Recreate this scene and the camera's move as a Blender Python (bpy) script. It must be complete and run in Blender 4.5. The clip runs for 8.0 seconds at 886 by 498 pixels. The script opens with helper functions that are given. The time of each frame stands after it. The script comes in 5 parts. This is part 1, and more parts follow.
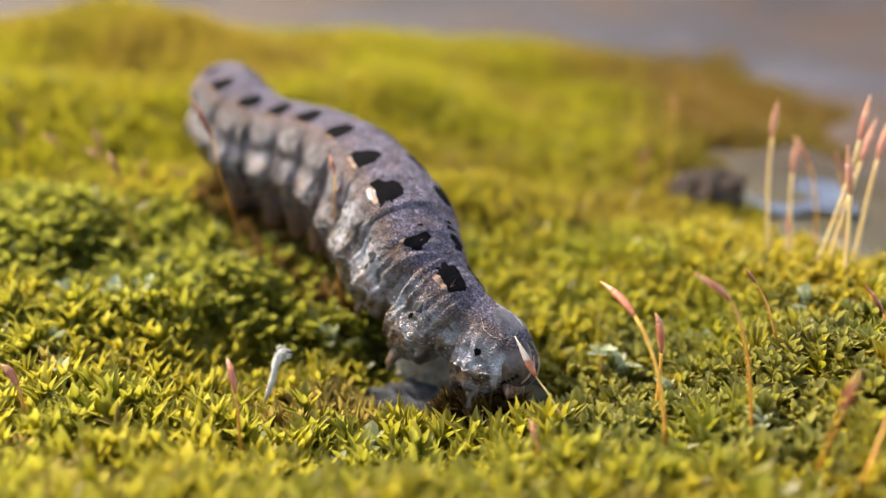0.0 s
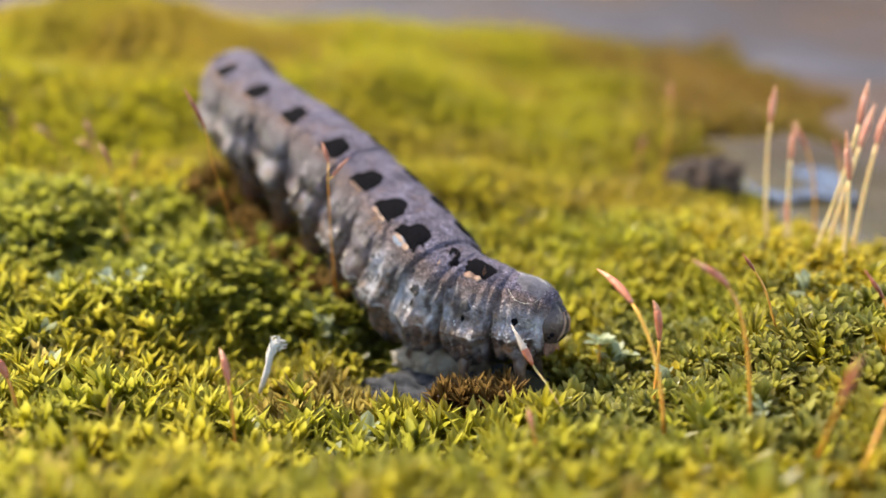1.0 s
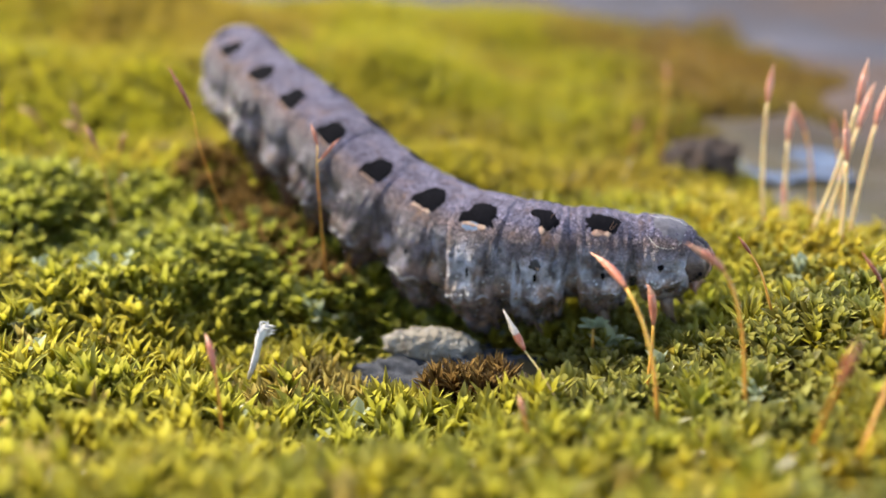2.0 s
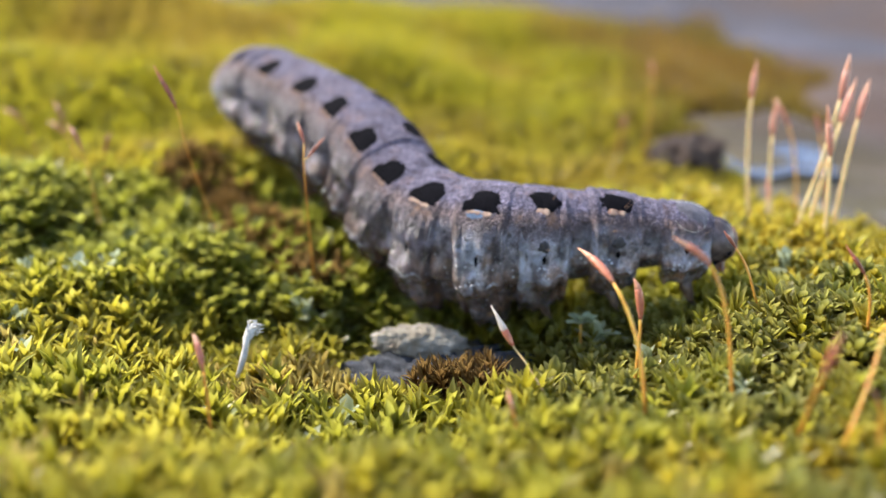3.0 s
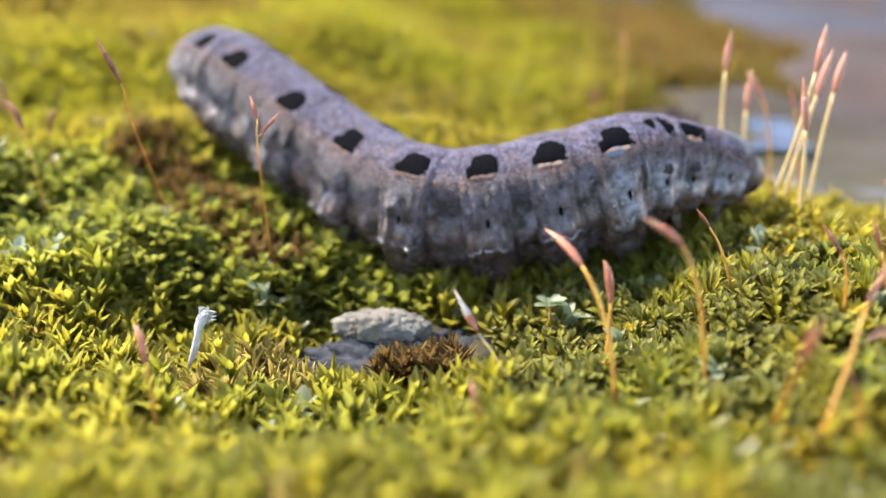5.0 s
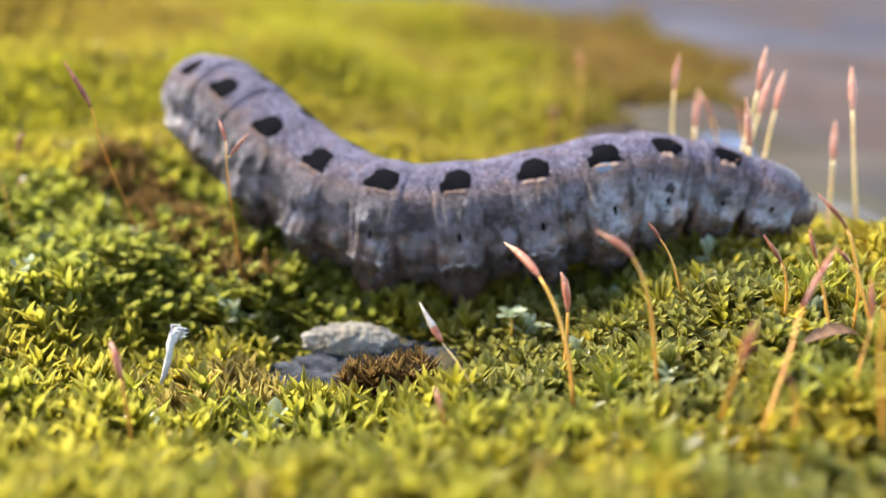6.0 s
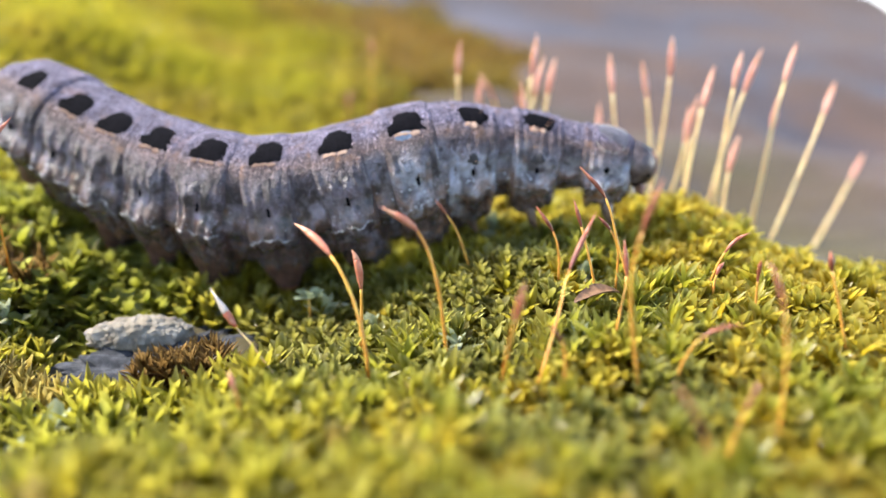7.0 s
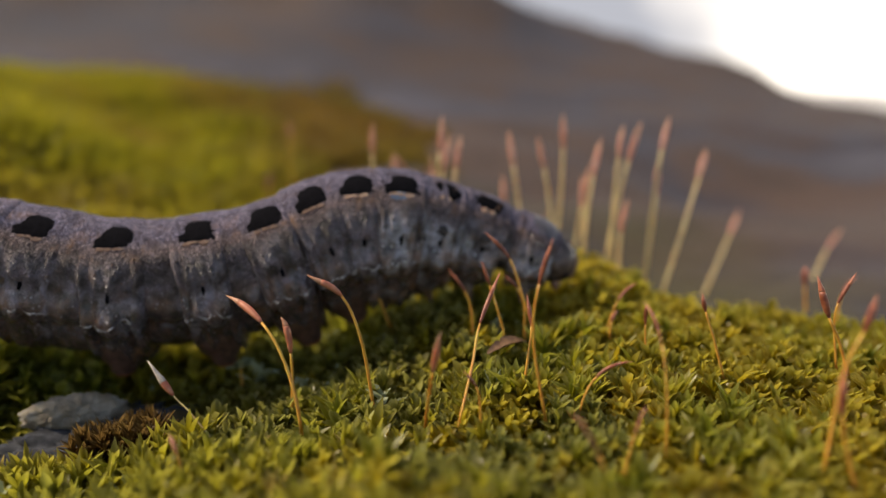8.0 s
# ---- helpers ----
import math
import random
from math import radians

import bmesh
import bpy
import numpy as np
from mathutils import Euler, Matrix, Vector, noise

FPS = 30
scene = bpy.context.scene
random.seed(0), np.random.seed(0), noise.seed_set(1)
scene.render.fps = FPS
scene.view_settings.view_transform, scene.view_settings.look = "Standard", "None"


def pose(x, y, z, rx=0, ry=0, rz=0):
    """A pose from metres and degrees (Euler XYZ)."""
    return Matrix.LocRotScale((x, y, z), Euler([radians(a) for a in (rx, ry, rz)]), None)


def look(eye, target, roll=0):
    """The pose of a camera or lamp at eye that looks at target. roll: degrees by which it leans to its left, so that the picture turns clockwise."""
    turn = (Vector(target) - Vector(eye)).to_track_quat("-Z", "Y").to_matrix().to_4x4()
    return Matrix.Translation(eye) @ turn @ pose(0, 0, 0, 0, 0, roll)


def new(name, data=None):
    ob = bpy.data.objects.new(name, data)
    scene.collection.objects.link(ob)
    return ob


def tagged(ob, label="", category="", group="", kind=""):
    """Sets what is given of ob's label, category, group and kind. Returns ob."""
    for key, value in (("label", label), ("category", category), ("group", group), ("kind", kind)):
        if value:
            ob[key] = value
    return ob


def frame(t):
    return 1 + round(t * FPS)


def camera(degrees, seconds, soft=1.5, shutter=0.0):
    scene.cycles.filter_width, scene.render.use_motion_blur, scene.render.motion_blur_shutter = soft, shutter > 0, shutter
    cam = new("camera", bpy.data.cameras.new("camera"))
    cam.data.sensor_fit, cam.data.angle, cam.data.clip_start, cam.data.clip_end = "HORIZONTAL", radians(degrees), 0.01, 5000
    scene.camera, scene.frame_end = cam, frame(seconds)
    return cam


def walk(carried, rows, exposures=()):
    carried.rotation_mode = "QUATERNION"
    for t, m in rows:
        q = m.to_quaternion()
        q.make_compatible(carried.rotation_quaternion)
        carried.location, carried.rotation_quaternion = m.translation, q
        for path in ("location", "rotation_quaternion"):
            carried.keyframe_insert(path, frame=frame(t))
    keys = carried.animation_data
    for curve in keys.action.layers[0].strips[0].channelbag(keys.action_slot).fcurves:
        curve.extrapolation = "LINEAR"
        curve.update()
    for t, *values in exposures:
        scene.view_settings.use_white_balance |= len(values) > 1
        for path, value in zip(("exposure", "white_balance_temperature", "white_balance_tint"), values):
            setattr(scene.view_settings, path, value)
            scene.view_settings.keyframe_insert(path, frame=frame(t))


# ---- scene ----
# ------------------------------------------------------------------ camera
cam = camera(60.0, 8.0, soft=1.4)
cam.data.dof.use_dof = True
cam.data.dof.focus_distance = 0.0475
cam.data.dof.aperture_fstop = 17.5
cam.data.dof.aperture_blades = 0


def view(eye, tilt, yaw, roll):
    return pose(*eye, 90 + tilt, 0, yaw) @ pose(0, 0, 0, 0, 0, roll)


PATH = [
    (0.0, (0.00000, -0.04000, 0.02000), (-15.50, 0.00, 0.00)),
    (0.5, (0.00005, -0.03994, 0.01979), (-15.77, -0.07, -0.13)),
    (0.8, (0.00017, -0.03951, 0.01972), (-16.04, -0.15, -0.20)),
    (1.0, (0.00013, -0.03950, 0.01969), (-16.17, -0.20, -0.33)),
    (1.2, (0.00033, -0.03917, 0.01948), (-16.48, -0.20, -0.31)),
    (1.5, (0.00052, -0.03914, 0.01937), (-16.73, -0.11, -0.44)),
    (1.7, (0.00049, -0.03887, 0.01952), (-17.08, -0.26, -0.43)),
    (2.8, (0.00066, -0.03849, 0.01947), (-17.78, -0.94, -0.61)),
    (3.0, (0.00053, -0.03876, 0.01940), (-17.57, -1.37, -0.65)),
    (3.5, (0.00143, -0.03634, 0.01885), (-19.43, -1.65, -1.25)),
    (4.0, (0.00101, -0.03773, 0.01904), (-18.78, -2.05, -0.76)),
    (4.5, (0.00153, -0.03658, 0.01841), (-19.05, -2.12, -1.11)),
    (4.7, (0.00151, -0.03622, 0.01860), (-19.39, -2.64, -0.85)),
    (5.8, (0.00129, -0.03804, 0.01946), (-18.48, -4.78, -0.72)),
    (6.0, (0.00147, -0.03834, 0.01953), (-18.20, -5.87, -0.63)),
    (6.5, (0.00212, -0.03739, 0.01917), (-19.26, -11.28, 0.06)),
    (7.0, (0.00238, -0.03967, 0.01924), (-18.88, -20.64, 1.35)),
    (7.2, (0.00166, -0.04099, 0.01993), (-19.02, -23.74, 1.45)),
    (7.5, (0.00101, -0.04346, 0.01994), (-15.87, -25.92, 0.63)),
    (8.0, (0.00079, -0.04413, 0.01991), (-13.28, -26.57, -0.00)),
]
walk(cam, [(t, view(eye, *turn)) for t, eye, turn in PATH],
     exposures=[(0.0, 1.38, 7800, 9), (1.5, 1.42, 7100, 9), (3.0, 1.46, 6600, 9), (4.5, 1.60, 6500, 9), (6.0, 1.68, 6550, 9), (7.0, 1.76, 6550, 9),
                (7.5, 1.64, 6700, 10), (8.0, 0.22, 8000, 11)])

# ------------------------------------------------------------------ light
SUN_FROM = Vector((-0.56, 0.36, 0.745)).normalized()
world = bpy.data.worlds.new("sky")
scene.world = world
world.use_nodes = True
wn = world.node_tree
sky = wn.nodes.new("ShaderNodeTexSky")
sky.sky_type, sky.sun_disc = "NISHITA", False
sky.sun_elevation = math.asin(SUN_FROM.z)
sky.sun_rotation = math.atan2(SUN_FROM.x, SUN_FROM.y)
sky.dust_density = 2.0
wn.nodes["Background"].inputs["Strength"].default_value = 0.15
wn.links.new(sky.outputs["Color"], wn.nodes["Background"].inputs["Color"])
sun = new("sun", bpy.data.lights.new("sun", "SUN"))
sun.data.energy, sun.data.angle, sun.data.color = 2.9, radians(1.2), (1.0, 0.93, 0.82)
sun.matrix_world = look(SUN_FROM * 2.0, (0, 0, 0))

MM = 0.001


# ------------------------------------------------------------------ materials
def material(name):
    m = bpy.data.materials.new(name)
    m.use_nodes = True
    return m, m.node_tree.nodes, m.node_tree.links, m.node_tree.nodes["Principled BSDF"]


def node(nodes, kind, **values):
    n = nodes.new(kind)
    for key, value in values.items():
        n.inputs[key].default_value = value
    return n


def ramp(nodes, *stops):
    r = nodes.new("ShaderNodeValToRGB")
    e = r.color_ramp.elements
    while len(e) < len(stops):
        e.new(0.5)
    for el, (at, col) in zip(e, stops):
        el.position, el.color = at, (*col, 1)
    return r


def mixed(nodes, links, fac, a, b, kind="MIX"):
    """A colour mix; each of fac, a and b is a socket or a plain value."""
    n = nodes.new("ShaderNodeMix")
    n.data_type, n.blend_type = "RGBA", kind
    for i, v in ((0, fac), (6, a), (7, b)):
        if isinstance(v, bpy.types.NodeSocket):
            links.new(v, n.inputs[i])
        else:
            n.inputs[i].default_value = v if i == 0 else (*v, 1)
    return n.outputs[2]


def maths(nodes, links, op, a, b=0.0, c=0.0):
    n = nodes.new("ShaderNodeMath")
    n.operation = op
    for i, v in enumerate((a, b, c)):
        if isinstance(v, bpy.types.NodeSocket):
            links.new(v, n.inputs[i])
        else:
            n.inputs[i].default_value = v
    return n.outputs[0]


def noise_tex(nodes, links, coord, scale, detail=3.0, rough=0.55):
    n = node(nodes, "ShaderNodeTexNoise", Scale=scale, Detail=detail, Roughness=rough)
    links.new(coord, n.inputs["Vector"])
    return n.outputs["Fac"]


def bumped(nodes, links, bsdf, height, strength, distance):
    b = node(nodes, "ShaderNodeBump", Strength=strength, Distance=distance)
    links.new(height, b.inputs["Height"])
    links.new(b.outputs["Normal"], bsdf.inputs["Normal"])


def leaf_material(name, dark, mid, bright, tip, gloss=0.27, glow=0.68, patch=180.0, fresh=(0.17, 0.21, 0.018), fresh_at=0.38, old=(0.17, 0.085, 0.022), hue_size=110.0):
    """Thin moss leaves: they let light through, vary leaf by leaf and patch by patch, and brown with age."""
    m, nodes, links, bsdf = material(name)
    geo = nodes.new("ShaderNodeNewGeometry")
    co = nodes.new("ShaderNodeTexCoord").outputs["Object"]
    each = ramp(nodes, (0.0, dark), (0.30, mid), (0.80, bright), (1.0, tip))
    wide = noise_tex(nodes, links, co, patch, 2.0)
    val = maths(nodes, links, "ADD", maths(nodes, links, "MULTIPLY", geo.outputs["Random Per Island"], 0.60),
                maths(nodes, links, "MULTIPLY", maths(nodes, links, "SUBTRACT", wide, 0.22), 0.85))
    links.new(val, each.inputs["Fac"])
    fine = noise_tex(nodes, links, co, 5200.0, 2.0)
    col = mixed(nodes, links, maths(nodes, links, "MULTIPLY", fine, 0.30), each.outputs["Color"], dark)
    # greener and duller patches of a few shoots
    hue = noise_tex(nodes, links, co, hue_size, 3.0)
    hr = ramp(nodes, (0.42, (0.0, 0.0, 0.0)), (0.62, (1.0, 1.0, 1.0)))
    links.new(hue, hr.inputs["Fac"])
    col = mixed(nodes, links, maths(nodes, links, "MULTIPLY", hr.outputs["Color"], fresh_at), col, fresh)
    along = nodes.new("ShaderNodeAttribute")
    along.attribute_name = "along"
    age = nodes.new("ShaderNodeAttribute")
    age.attribute_name = "age"
    pale = maths(nodes, links, "POWER", along.outputs["Fac"], 3.0)
    col = mixed(nodes, links, maths(nodes, links, "MULTIPLY", pale, 0.55), col, tip)
    # the lowest leaves of a shoot are old and brown, in some patches more than in others
    worn = noise_tex(nodes, links, co, 260.0, 3.0)
    brown = maths(nodes, links, "MULTIPLY", maths(nodes, links, "POWER", age.outputs["Fac"], 1.6), maths(nodes, links, "MULTIPLY", worn, 1.35))
    col = mixed(nodes, links, brown, col, old)
    links.new(col, bsdf.inputs["Base Color"])
    shiny = ramp(nodes, (0.0, (gloss * 0.7,) * 3), (0.4, (gloss,) * 3), (1.0, (gloss * 1.9,) * 3))
    links.new(geo.outputs["Random Per Island"], shiny.inputs["Fac"])
    links.new(shiny.outputs["Color"], bsdf.inputs["Roughness"])
    bsdf.inputs["Specular IOR Level"].default_value = 0.42
    bumped(nodes, links, bsdf, fine, 0.25, 0.00005)
    through_leaf = nodes.new("ShaderNodeBsdfTranslucent")
    lit = nodes.new("ShaderNodeHueSaturation")
    lit.inputs["Saturation"].default_value, lit.inputs["Value"].default_value = 1.03, 1.2
    links.new(mixed(nodes, links, 0.3, col, bright), lit.inputs["Color"])
    links.new(lit.outputs["Color"], through_leaf.inputs["Color"])
    mix = nodes.new("ShaderNodeMixShader")
    mix.inputs[0].default_value = glow
    links.new(bsdf.outputs[0], mix.inputs[1])
    links.new(through_leaf.outputs[0], mix.inputs[2])
    links.new(mix.outputs[0], nodes["Material Output"].inputs["Surface"])
    return m


def rock_material(name, a, b, c, scale, rough=0.85, relief=0.0004):
    m, nodes, links, bsdf = material(name)
    co = nodes.new("ShaderNodeTexCoord").outputs["Object"]
    wide = noise_tex(nodes, links, co, scale, 5.0, 0.6)
    fine = noise_tex(nodes, links, co, scale * 9, 5.0, 0.7)
    r = ramp(nodes, (0.3, a), (0.5, b), (0.72, c))
    links.new(wide, r.inputs["Fac"])
    col = mixed(nodes, links, maths(nodes, links, "MULTIPLY", fine, 0.6), r.outputs["Color"], tuple(x * 0.35 for x in a))
    links.new(col, bsdf.inputs["Base Color"])
    bsdf.inputs["Roughness"].default_value = rough
    bumped(nodes, links, bsdf, fine, 0.7, relief)
    return m


def ground_material():
    """Peat under the moss, pale grey rock where the moss ends, brown and grey stone further off."""
    m, nodes, links, bsdf = material("ground")
    tc = nodes.new("ShaderNodeTexCoord").outputs["Object"]
    sep = nodes.new("ShaderNodeSeparateXYZ")
    links.new(tc, sep.inputs[0])
    far = nodes.new("ShaderNodeVectorMath")
    far.operation = "LENGTH"
    links.new(tc, far.inputs[0])
    dist = far.outputs["Value"]
    wide = noise_tex(nodes, links, tc, 20.0, 4.0, 0.6)
    fine = noise_tex(nodes, links, tc, 420.0, 6.0, 0.65)
    stone = ramp(nodes, (0.30, (0.02, 0.012, 0.009)), (0.44, (0.072, 0.040, 0.026)), (0.52, (0.042, 0.037, 0.048)), (0.64, (0.082, 0.080, 0.110)))
    # belts: brown soil on the near stone, then blue-grey painted for sky-reflecting wet stone
    belt = ramp(nodes, (0.20, (0.40, 0.40, 0.40)), (0.27, (0.36, 0.36, 0.36)), (0.37, (0.40, 0.40, 0.40)), (0.42, (0.58, 0.58, 0.58)), (0.48, (0.60, 0.60, 0.60)), (0.54, (0.46, 0.46, 0.46)), (0.8, (0.46, 0.46, 0.46)))
    links.new(maths(nodes, links, "MULTIPLY", maths(nodes, links, "ADD", dist, maths(nodes, links, "MULTIPLY", maths(nodes, links, "SUBTRACT", noise_tex(nodes, links, tc, 14.0, 3.0), 0.5), 0.28)), 2.5), belt.inputs["Fac"])
    links.new(maths(nodes, links, "ADD", maths(nodes, links, "MULTIPLY", belt.outputs["Color"], 0.55), maths(nodes, links, "MULTIPLY", wide, 0.45)), stone.inputs["Fac"])
    stone_col = mixed(nodes, links, maths(nodes, links, "MULTIPLY", fine, 0.4), stone.outputs["Color"], (0.04, 0.03, 0.028))
    peat = mixed(nodes, links, fine, (0.022, 0.016, 0.006), (0.075, 0.058, 0.016))
    edge = maths(nodes, links, "ADD", dist, maths(nodes, links, "MULTIPLY", wide, 0.09))
    fac = nodes.new("ShaderNodeMapRange")
    links.new(edge, fac.inputs["Value"])
    fac.inputs["From Min"].default_value, fac.inputs["From Max"].default_value = 0.11, 0.135
    col = mixed(nodes, links, fac.outputs[0], peat, stone_col)
    line = maths(nodes, links, "ADD", sep.outputs["X"], maths(nodes, links, "MULTIPLY", sep.outputs["Y"], 0.8))
    shelf = nodes.new("ShaderNodeMapRange")
    links.new(maths(nodes, links, "ADD", line, maths(nodes, links, "MULTIPLY", wide, 0.01)), shelf.inputs["Value"])
    shelf.inputs["From Min"].default_value, shelf.inputs["From Max"].default_value = 0.056, 0.062
    right = nodes.new("ShaderNodeMapRange")
    links.new(sep.outputs["X"], right.inputs["Value"])
    right.inputs["From Min"].default_value, right.inputs["From Max"].default_value = 0.028, 0.033
    near = nodes.new("ShaderNodeMapRange")
    links.new(edge, near.inputs["Value"])
    near.inputs["From Min"].default_value, near.inputs["From Max"].default_value = 0.105, 0.085
    blotch = ramp(nodes, (0.36, (0.07, 0.042, 0.026)), (0.45, (0.11, 0.10, 0.10)), (0.55, (0.24, 0.26, 0.31)))
    links.new(noise_tex(nodes, links, tc, 95.0, 4.0, 0.6), blotch.inputs["Fac"])
    pale = mixed(nodes, links, maths(nodes, links, "MULTIPLY", fine, 0.5), blotch.outputs["Color"], (0.05, 0.038, 0.03))
    onshelf = maths(nodes, links, "MULTIPLY", maths(nodes, links, "MULTIPLY", shelf.outputs[0], right.outputs[0]), near.outputs[0])
    col = mixed(nodes, links, onshelf, col, pale)
    # far ground is coloured pale to carry the bright distance below the horizon
    far_pale = nodes.new("ShaderNodeMapRange")
    links.new(dist, far_pale.inputs["Value"])
    far_pale.inputs["From Min"].default_value, far_pale.inputs["From Max"].default_value = 0.9, 1.4
    col = mixed(nodes, links, far_pale.outputs[0], col, (0.62, 0.61, 0.6))
    links.new(col, bsdf.inputs["Base Color"])
    bsdf.inputs["Roughness"].default_value = 0.75
    bumped(nodes, links, bsdf, fine, 0.6, 0.0006)
    return m


def skin_material():
    """Granular caterpillar skin: purple-grey back, cream line, mottled blue-grey flank, brown belly. x runs along the body, z to the back."""
    m, nodes, links, bsdf = material("caterpillar_skin")
    co = nodes.new("ShaderNodeTexCoord").outputs["Object"]
    info = nodes.new("ShaderNodeObjectInfo")
    shift = nodes.new("ShaderNodeVectorMath")
    shift.operation = "ADD"
    links.new(co, shift.inputs[0])
    links.new(info.outputs["Random"], shift.inputs[1])
    p = shift.outputs[0]
    sep = nodes.new("ShaderNodeSeparateXYZ")
    links.new(co, sep.inputs[0])
    angle = maths(nodes, links, "ARCTAN2", maths(nodes, links, "ABSOLUTE", sep.outputs["Y"]), sep.outputs["Z"])
    mottled = noise_tex(nodes, links, p, 900.0, 4.0, 0.6)
    wob = maths(nodes, links, "ADD", maths(nodes, links, "DIVIDE", angle, math.pi), maths(nodes, links, "MULTIPLY", maths(nodes, links, "SUBTRACT", mottled, 0.5), 0.09))
    band = ramp(nodes, (0.0, (0.176, 0.160, 0.215)), (0.19, (0.160, 0.145, 0.198)), (0.24, (0.185, 0.150, 0.165)), (0.272, (0.175, 0.128, 0.128)),
                (0.31, (0.15, 0.115, 0.118)), (0.38, (0.17, 0.145, 0.16)), (0.47, (0.25, 0.232, 0.26)), (0.54, (0.225, 0.188, 0.195)), (0.585, (0.21, 0.14, 0.115)), (0.66, (0.135, 0.078, 0.058)), (1.0, (0.10, 0.06, 0.045)))
    links.new(wob, band.inputs["Fac"])
    # dark lines between small granules, which stand in wavy rows across the back
    grain = nodes.new("ShaderNodeTexVoronoi")
    grain.feature = "DISTANCE_TO_EDGE"
    grain.inputs["Scale"].default_value = 4600.0
    wavy = node(nodes, "ShaderNodeTexNoise", Scale=2200.0, Detail=2.0)
    links.new(p, wavy.inputs["Vector"])
    swirl = nodes.new("ShaderNodeVectorMath")
    swirl.operation = "MULTIPLY_ADD"
    links.new(wavy.outputs["Color"], swirl.inputs[0])
    swirl.inputs[1].default_value = (0.0005, 0.0005, 0.0005)
    stretch = nodes.new("ShaderNodeVectorMath")
    stretch.operation = "MULTIPLY"
    links.new(p, stretch.inputs[0])
    stretch.inputs[1].default_value = (1.0, 0.72, 1.25)
    links.new(stretch.outputs[0], swirl.inputs[2])
    links.new(swirl.outputs[0], grain.inputs["Vector"])
    lines = ramp(nodes, (0.0, (0.20, 0.18, 0.21)), (0.10, (0.78, 0.76, 0.79)), (0.28, (1.35, 1.33, 1.36)))
    links.new(grain.outputs["Distance"], lines.inputs["Fac"])
    speck = noise_tex(nodes, links, p, 2300.0, 4.0, 0.75)
    sr = ramp(nodes, (0.34, (0.40, 0.38, 0.40)), (0.50, (0.98, 0.98, 0.98)), (0.66, (1.5, 1.47, 1.43)))
    links.new(speck, sr.inputs["Fac"])
    upper = ramp(nodes, (0.22, (0.9, 0.9, 0.9)), (0.40, (0.55, 0.55, 0.55)))
    links.new(wob, upper.inputs["Fac"])
    col = mixed(nodes, links, upper.outputs["Color"], band.outputs["Color"], lines.outputs["Color"], "MULTIPLY")
    col = mixed(nodes, links, 0.7, col, sr.outputs["Color"], "MULTIPLY")
    # faint upright creases on the flank
    across = nodes.new("ShaderNodeCombineXYZ")
    links.new(sep.outputs["X"], across.inputs[0])
    links.new(maths(nodes, links, "MULTIPLY", angle, 0.0021), across.inputs[1])
    links.new(maths(nodes, links, "MULTIPLY", info.outputs["Random"], 7.0), across.inputs[2])
    crease = noise_tex(nodes, links, across.outputs[0], 1000.0, 4.0, 0.65)
    mask = ramp(nodes, (0.27, (0.0, 0.0, 0.0)), (0.46, (1.0, 1.0, 1.0)), (0.70, (1.0, 1.0, 1.0)), (0.85, (0.3, 0.3, 0.3)))
    links.new(wob, mask.inputs["Fac"])
    # pale blue-grey clouds and brown-grey blots
    cloud = noise_tex(nodes, links, p, 430.0, 3.0)
    cr = ramp(nodes, (0.50, (0.0, 0.0, 0.0)), (0.60, (1.0, 1.0, 1.0)))
    links.new(cloud, cr.inputs["Fac"])
    col = mixed(nodes, links, maths(nodes, links, "MULTIPLY", maths(nodes, links, "MULTIPLY", cr.outputs["Color"], mask.outputs["Color"]), 0.6), col, (0.36, 0.37, 0.43))
    blot = noise_tex(nodes, links, p, 800.0, 3.0, 0.6)
    br = ramp(nodes, (0.38, (0.22, 0.17, 0.17)), (0.49, (1.0, 1.0, 1.0)), (0.62, (1.6, 1.62, 1.66)))
    links.new(blot, br.inputs["Fac"])
    col = mixed(nodes, links, maths(nodes, links, "ADD", maths(nodes, links, "MULTIPLY", mask.outputs["Color"], 0.6), 0.35), col, br.outputs["Color"], "MULTIPLY")
    rust = noise_tex(nodes, links, p, 620.0, 3.0)
    rr = ramp(nodes, (0.56, (0.0, 0.0, 0.0)), (0.70, (1.0, 1.0, 1.0)))
    links.new(rust, rr.inputs["Fac"])
    low = ramp(nodes, (0.20, (0.2, 0.2, 0.2)), (0.26, (0.6, 0.6, 0.6)), (0.36, (0.2, 0.2, 0.2)), (0.66, (0.85, 0.85, 0.85)))
    links.new(wob, low.inputs["Fac"])
    col = mixed(nodes, links, maths(nodes, links, "MULTIPLY", rr.outputs["Color"], low.outputs["Color"]), col, (0.36, 0.19, 0.10))
    # small dark pits on the flank
    pits = node(nodes, "ShaderNodeTexVoronoi", Scale=900.0)
    links.new(p, pits.inputs["Vector"])
    pr = ramp(nodes, (0.10, (1.0, 1.0, 1.0)), (0.20, (0.0, 0.0, 0.0)))
    links.new(pits.outputs["Distance"], pr.inputs["Fac"])
    pw = ramp(nodes, (0.27, (0.0, 0.0, 0.0)), (0.32, (0.85, 0.85, 0.85)), (0.52, (0.6, 0.6, 0.6)), (0.6, (0.0, 0.0, 0.0)))
    links.new(wob, pw.inputs["Fac"])
    col = mixed(nodes, links, maths(nodes, links, "MULTIPLY", pr.outputs["Color"], pw.outputs["Color"]), col, (0.03, 0.028, 0.035))
    # white granules low on the flank
    dots = node(nodes, "ShaderNodeTexVoronoi", Scale=2000.0)
    links.new(p, dots.inputs["Vector"])
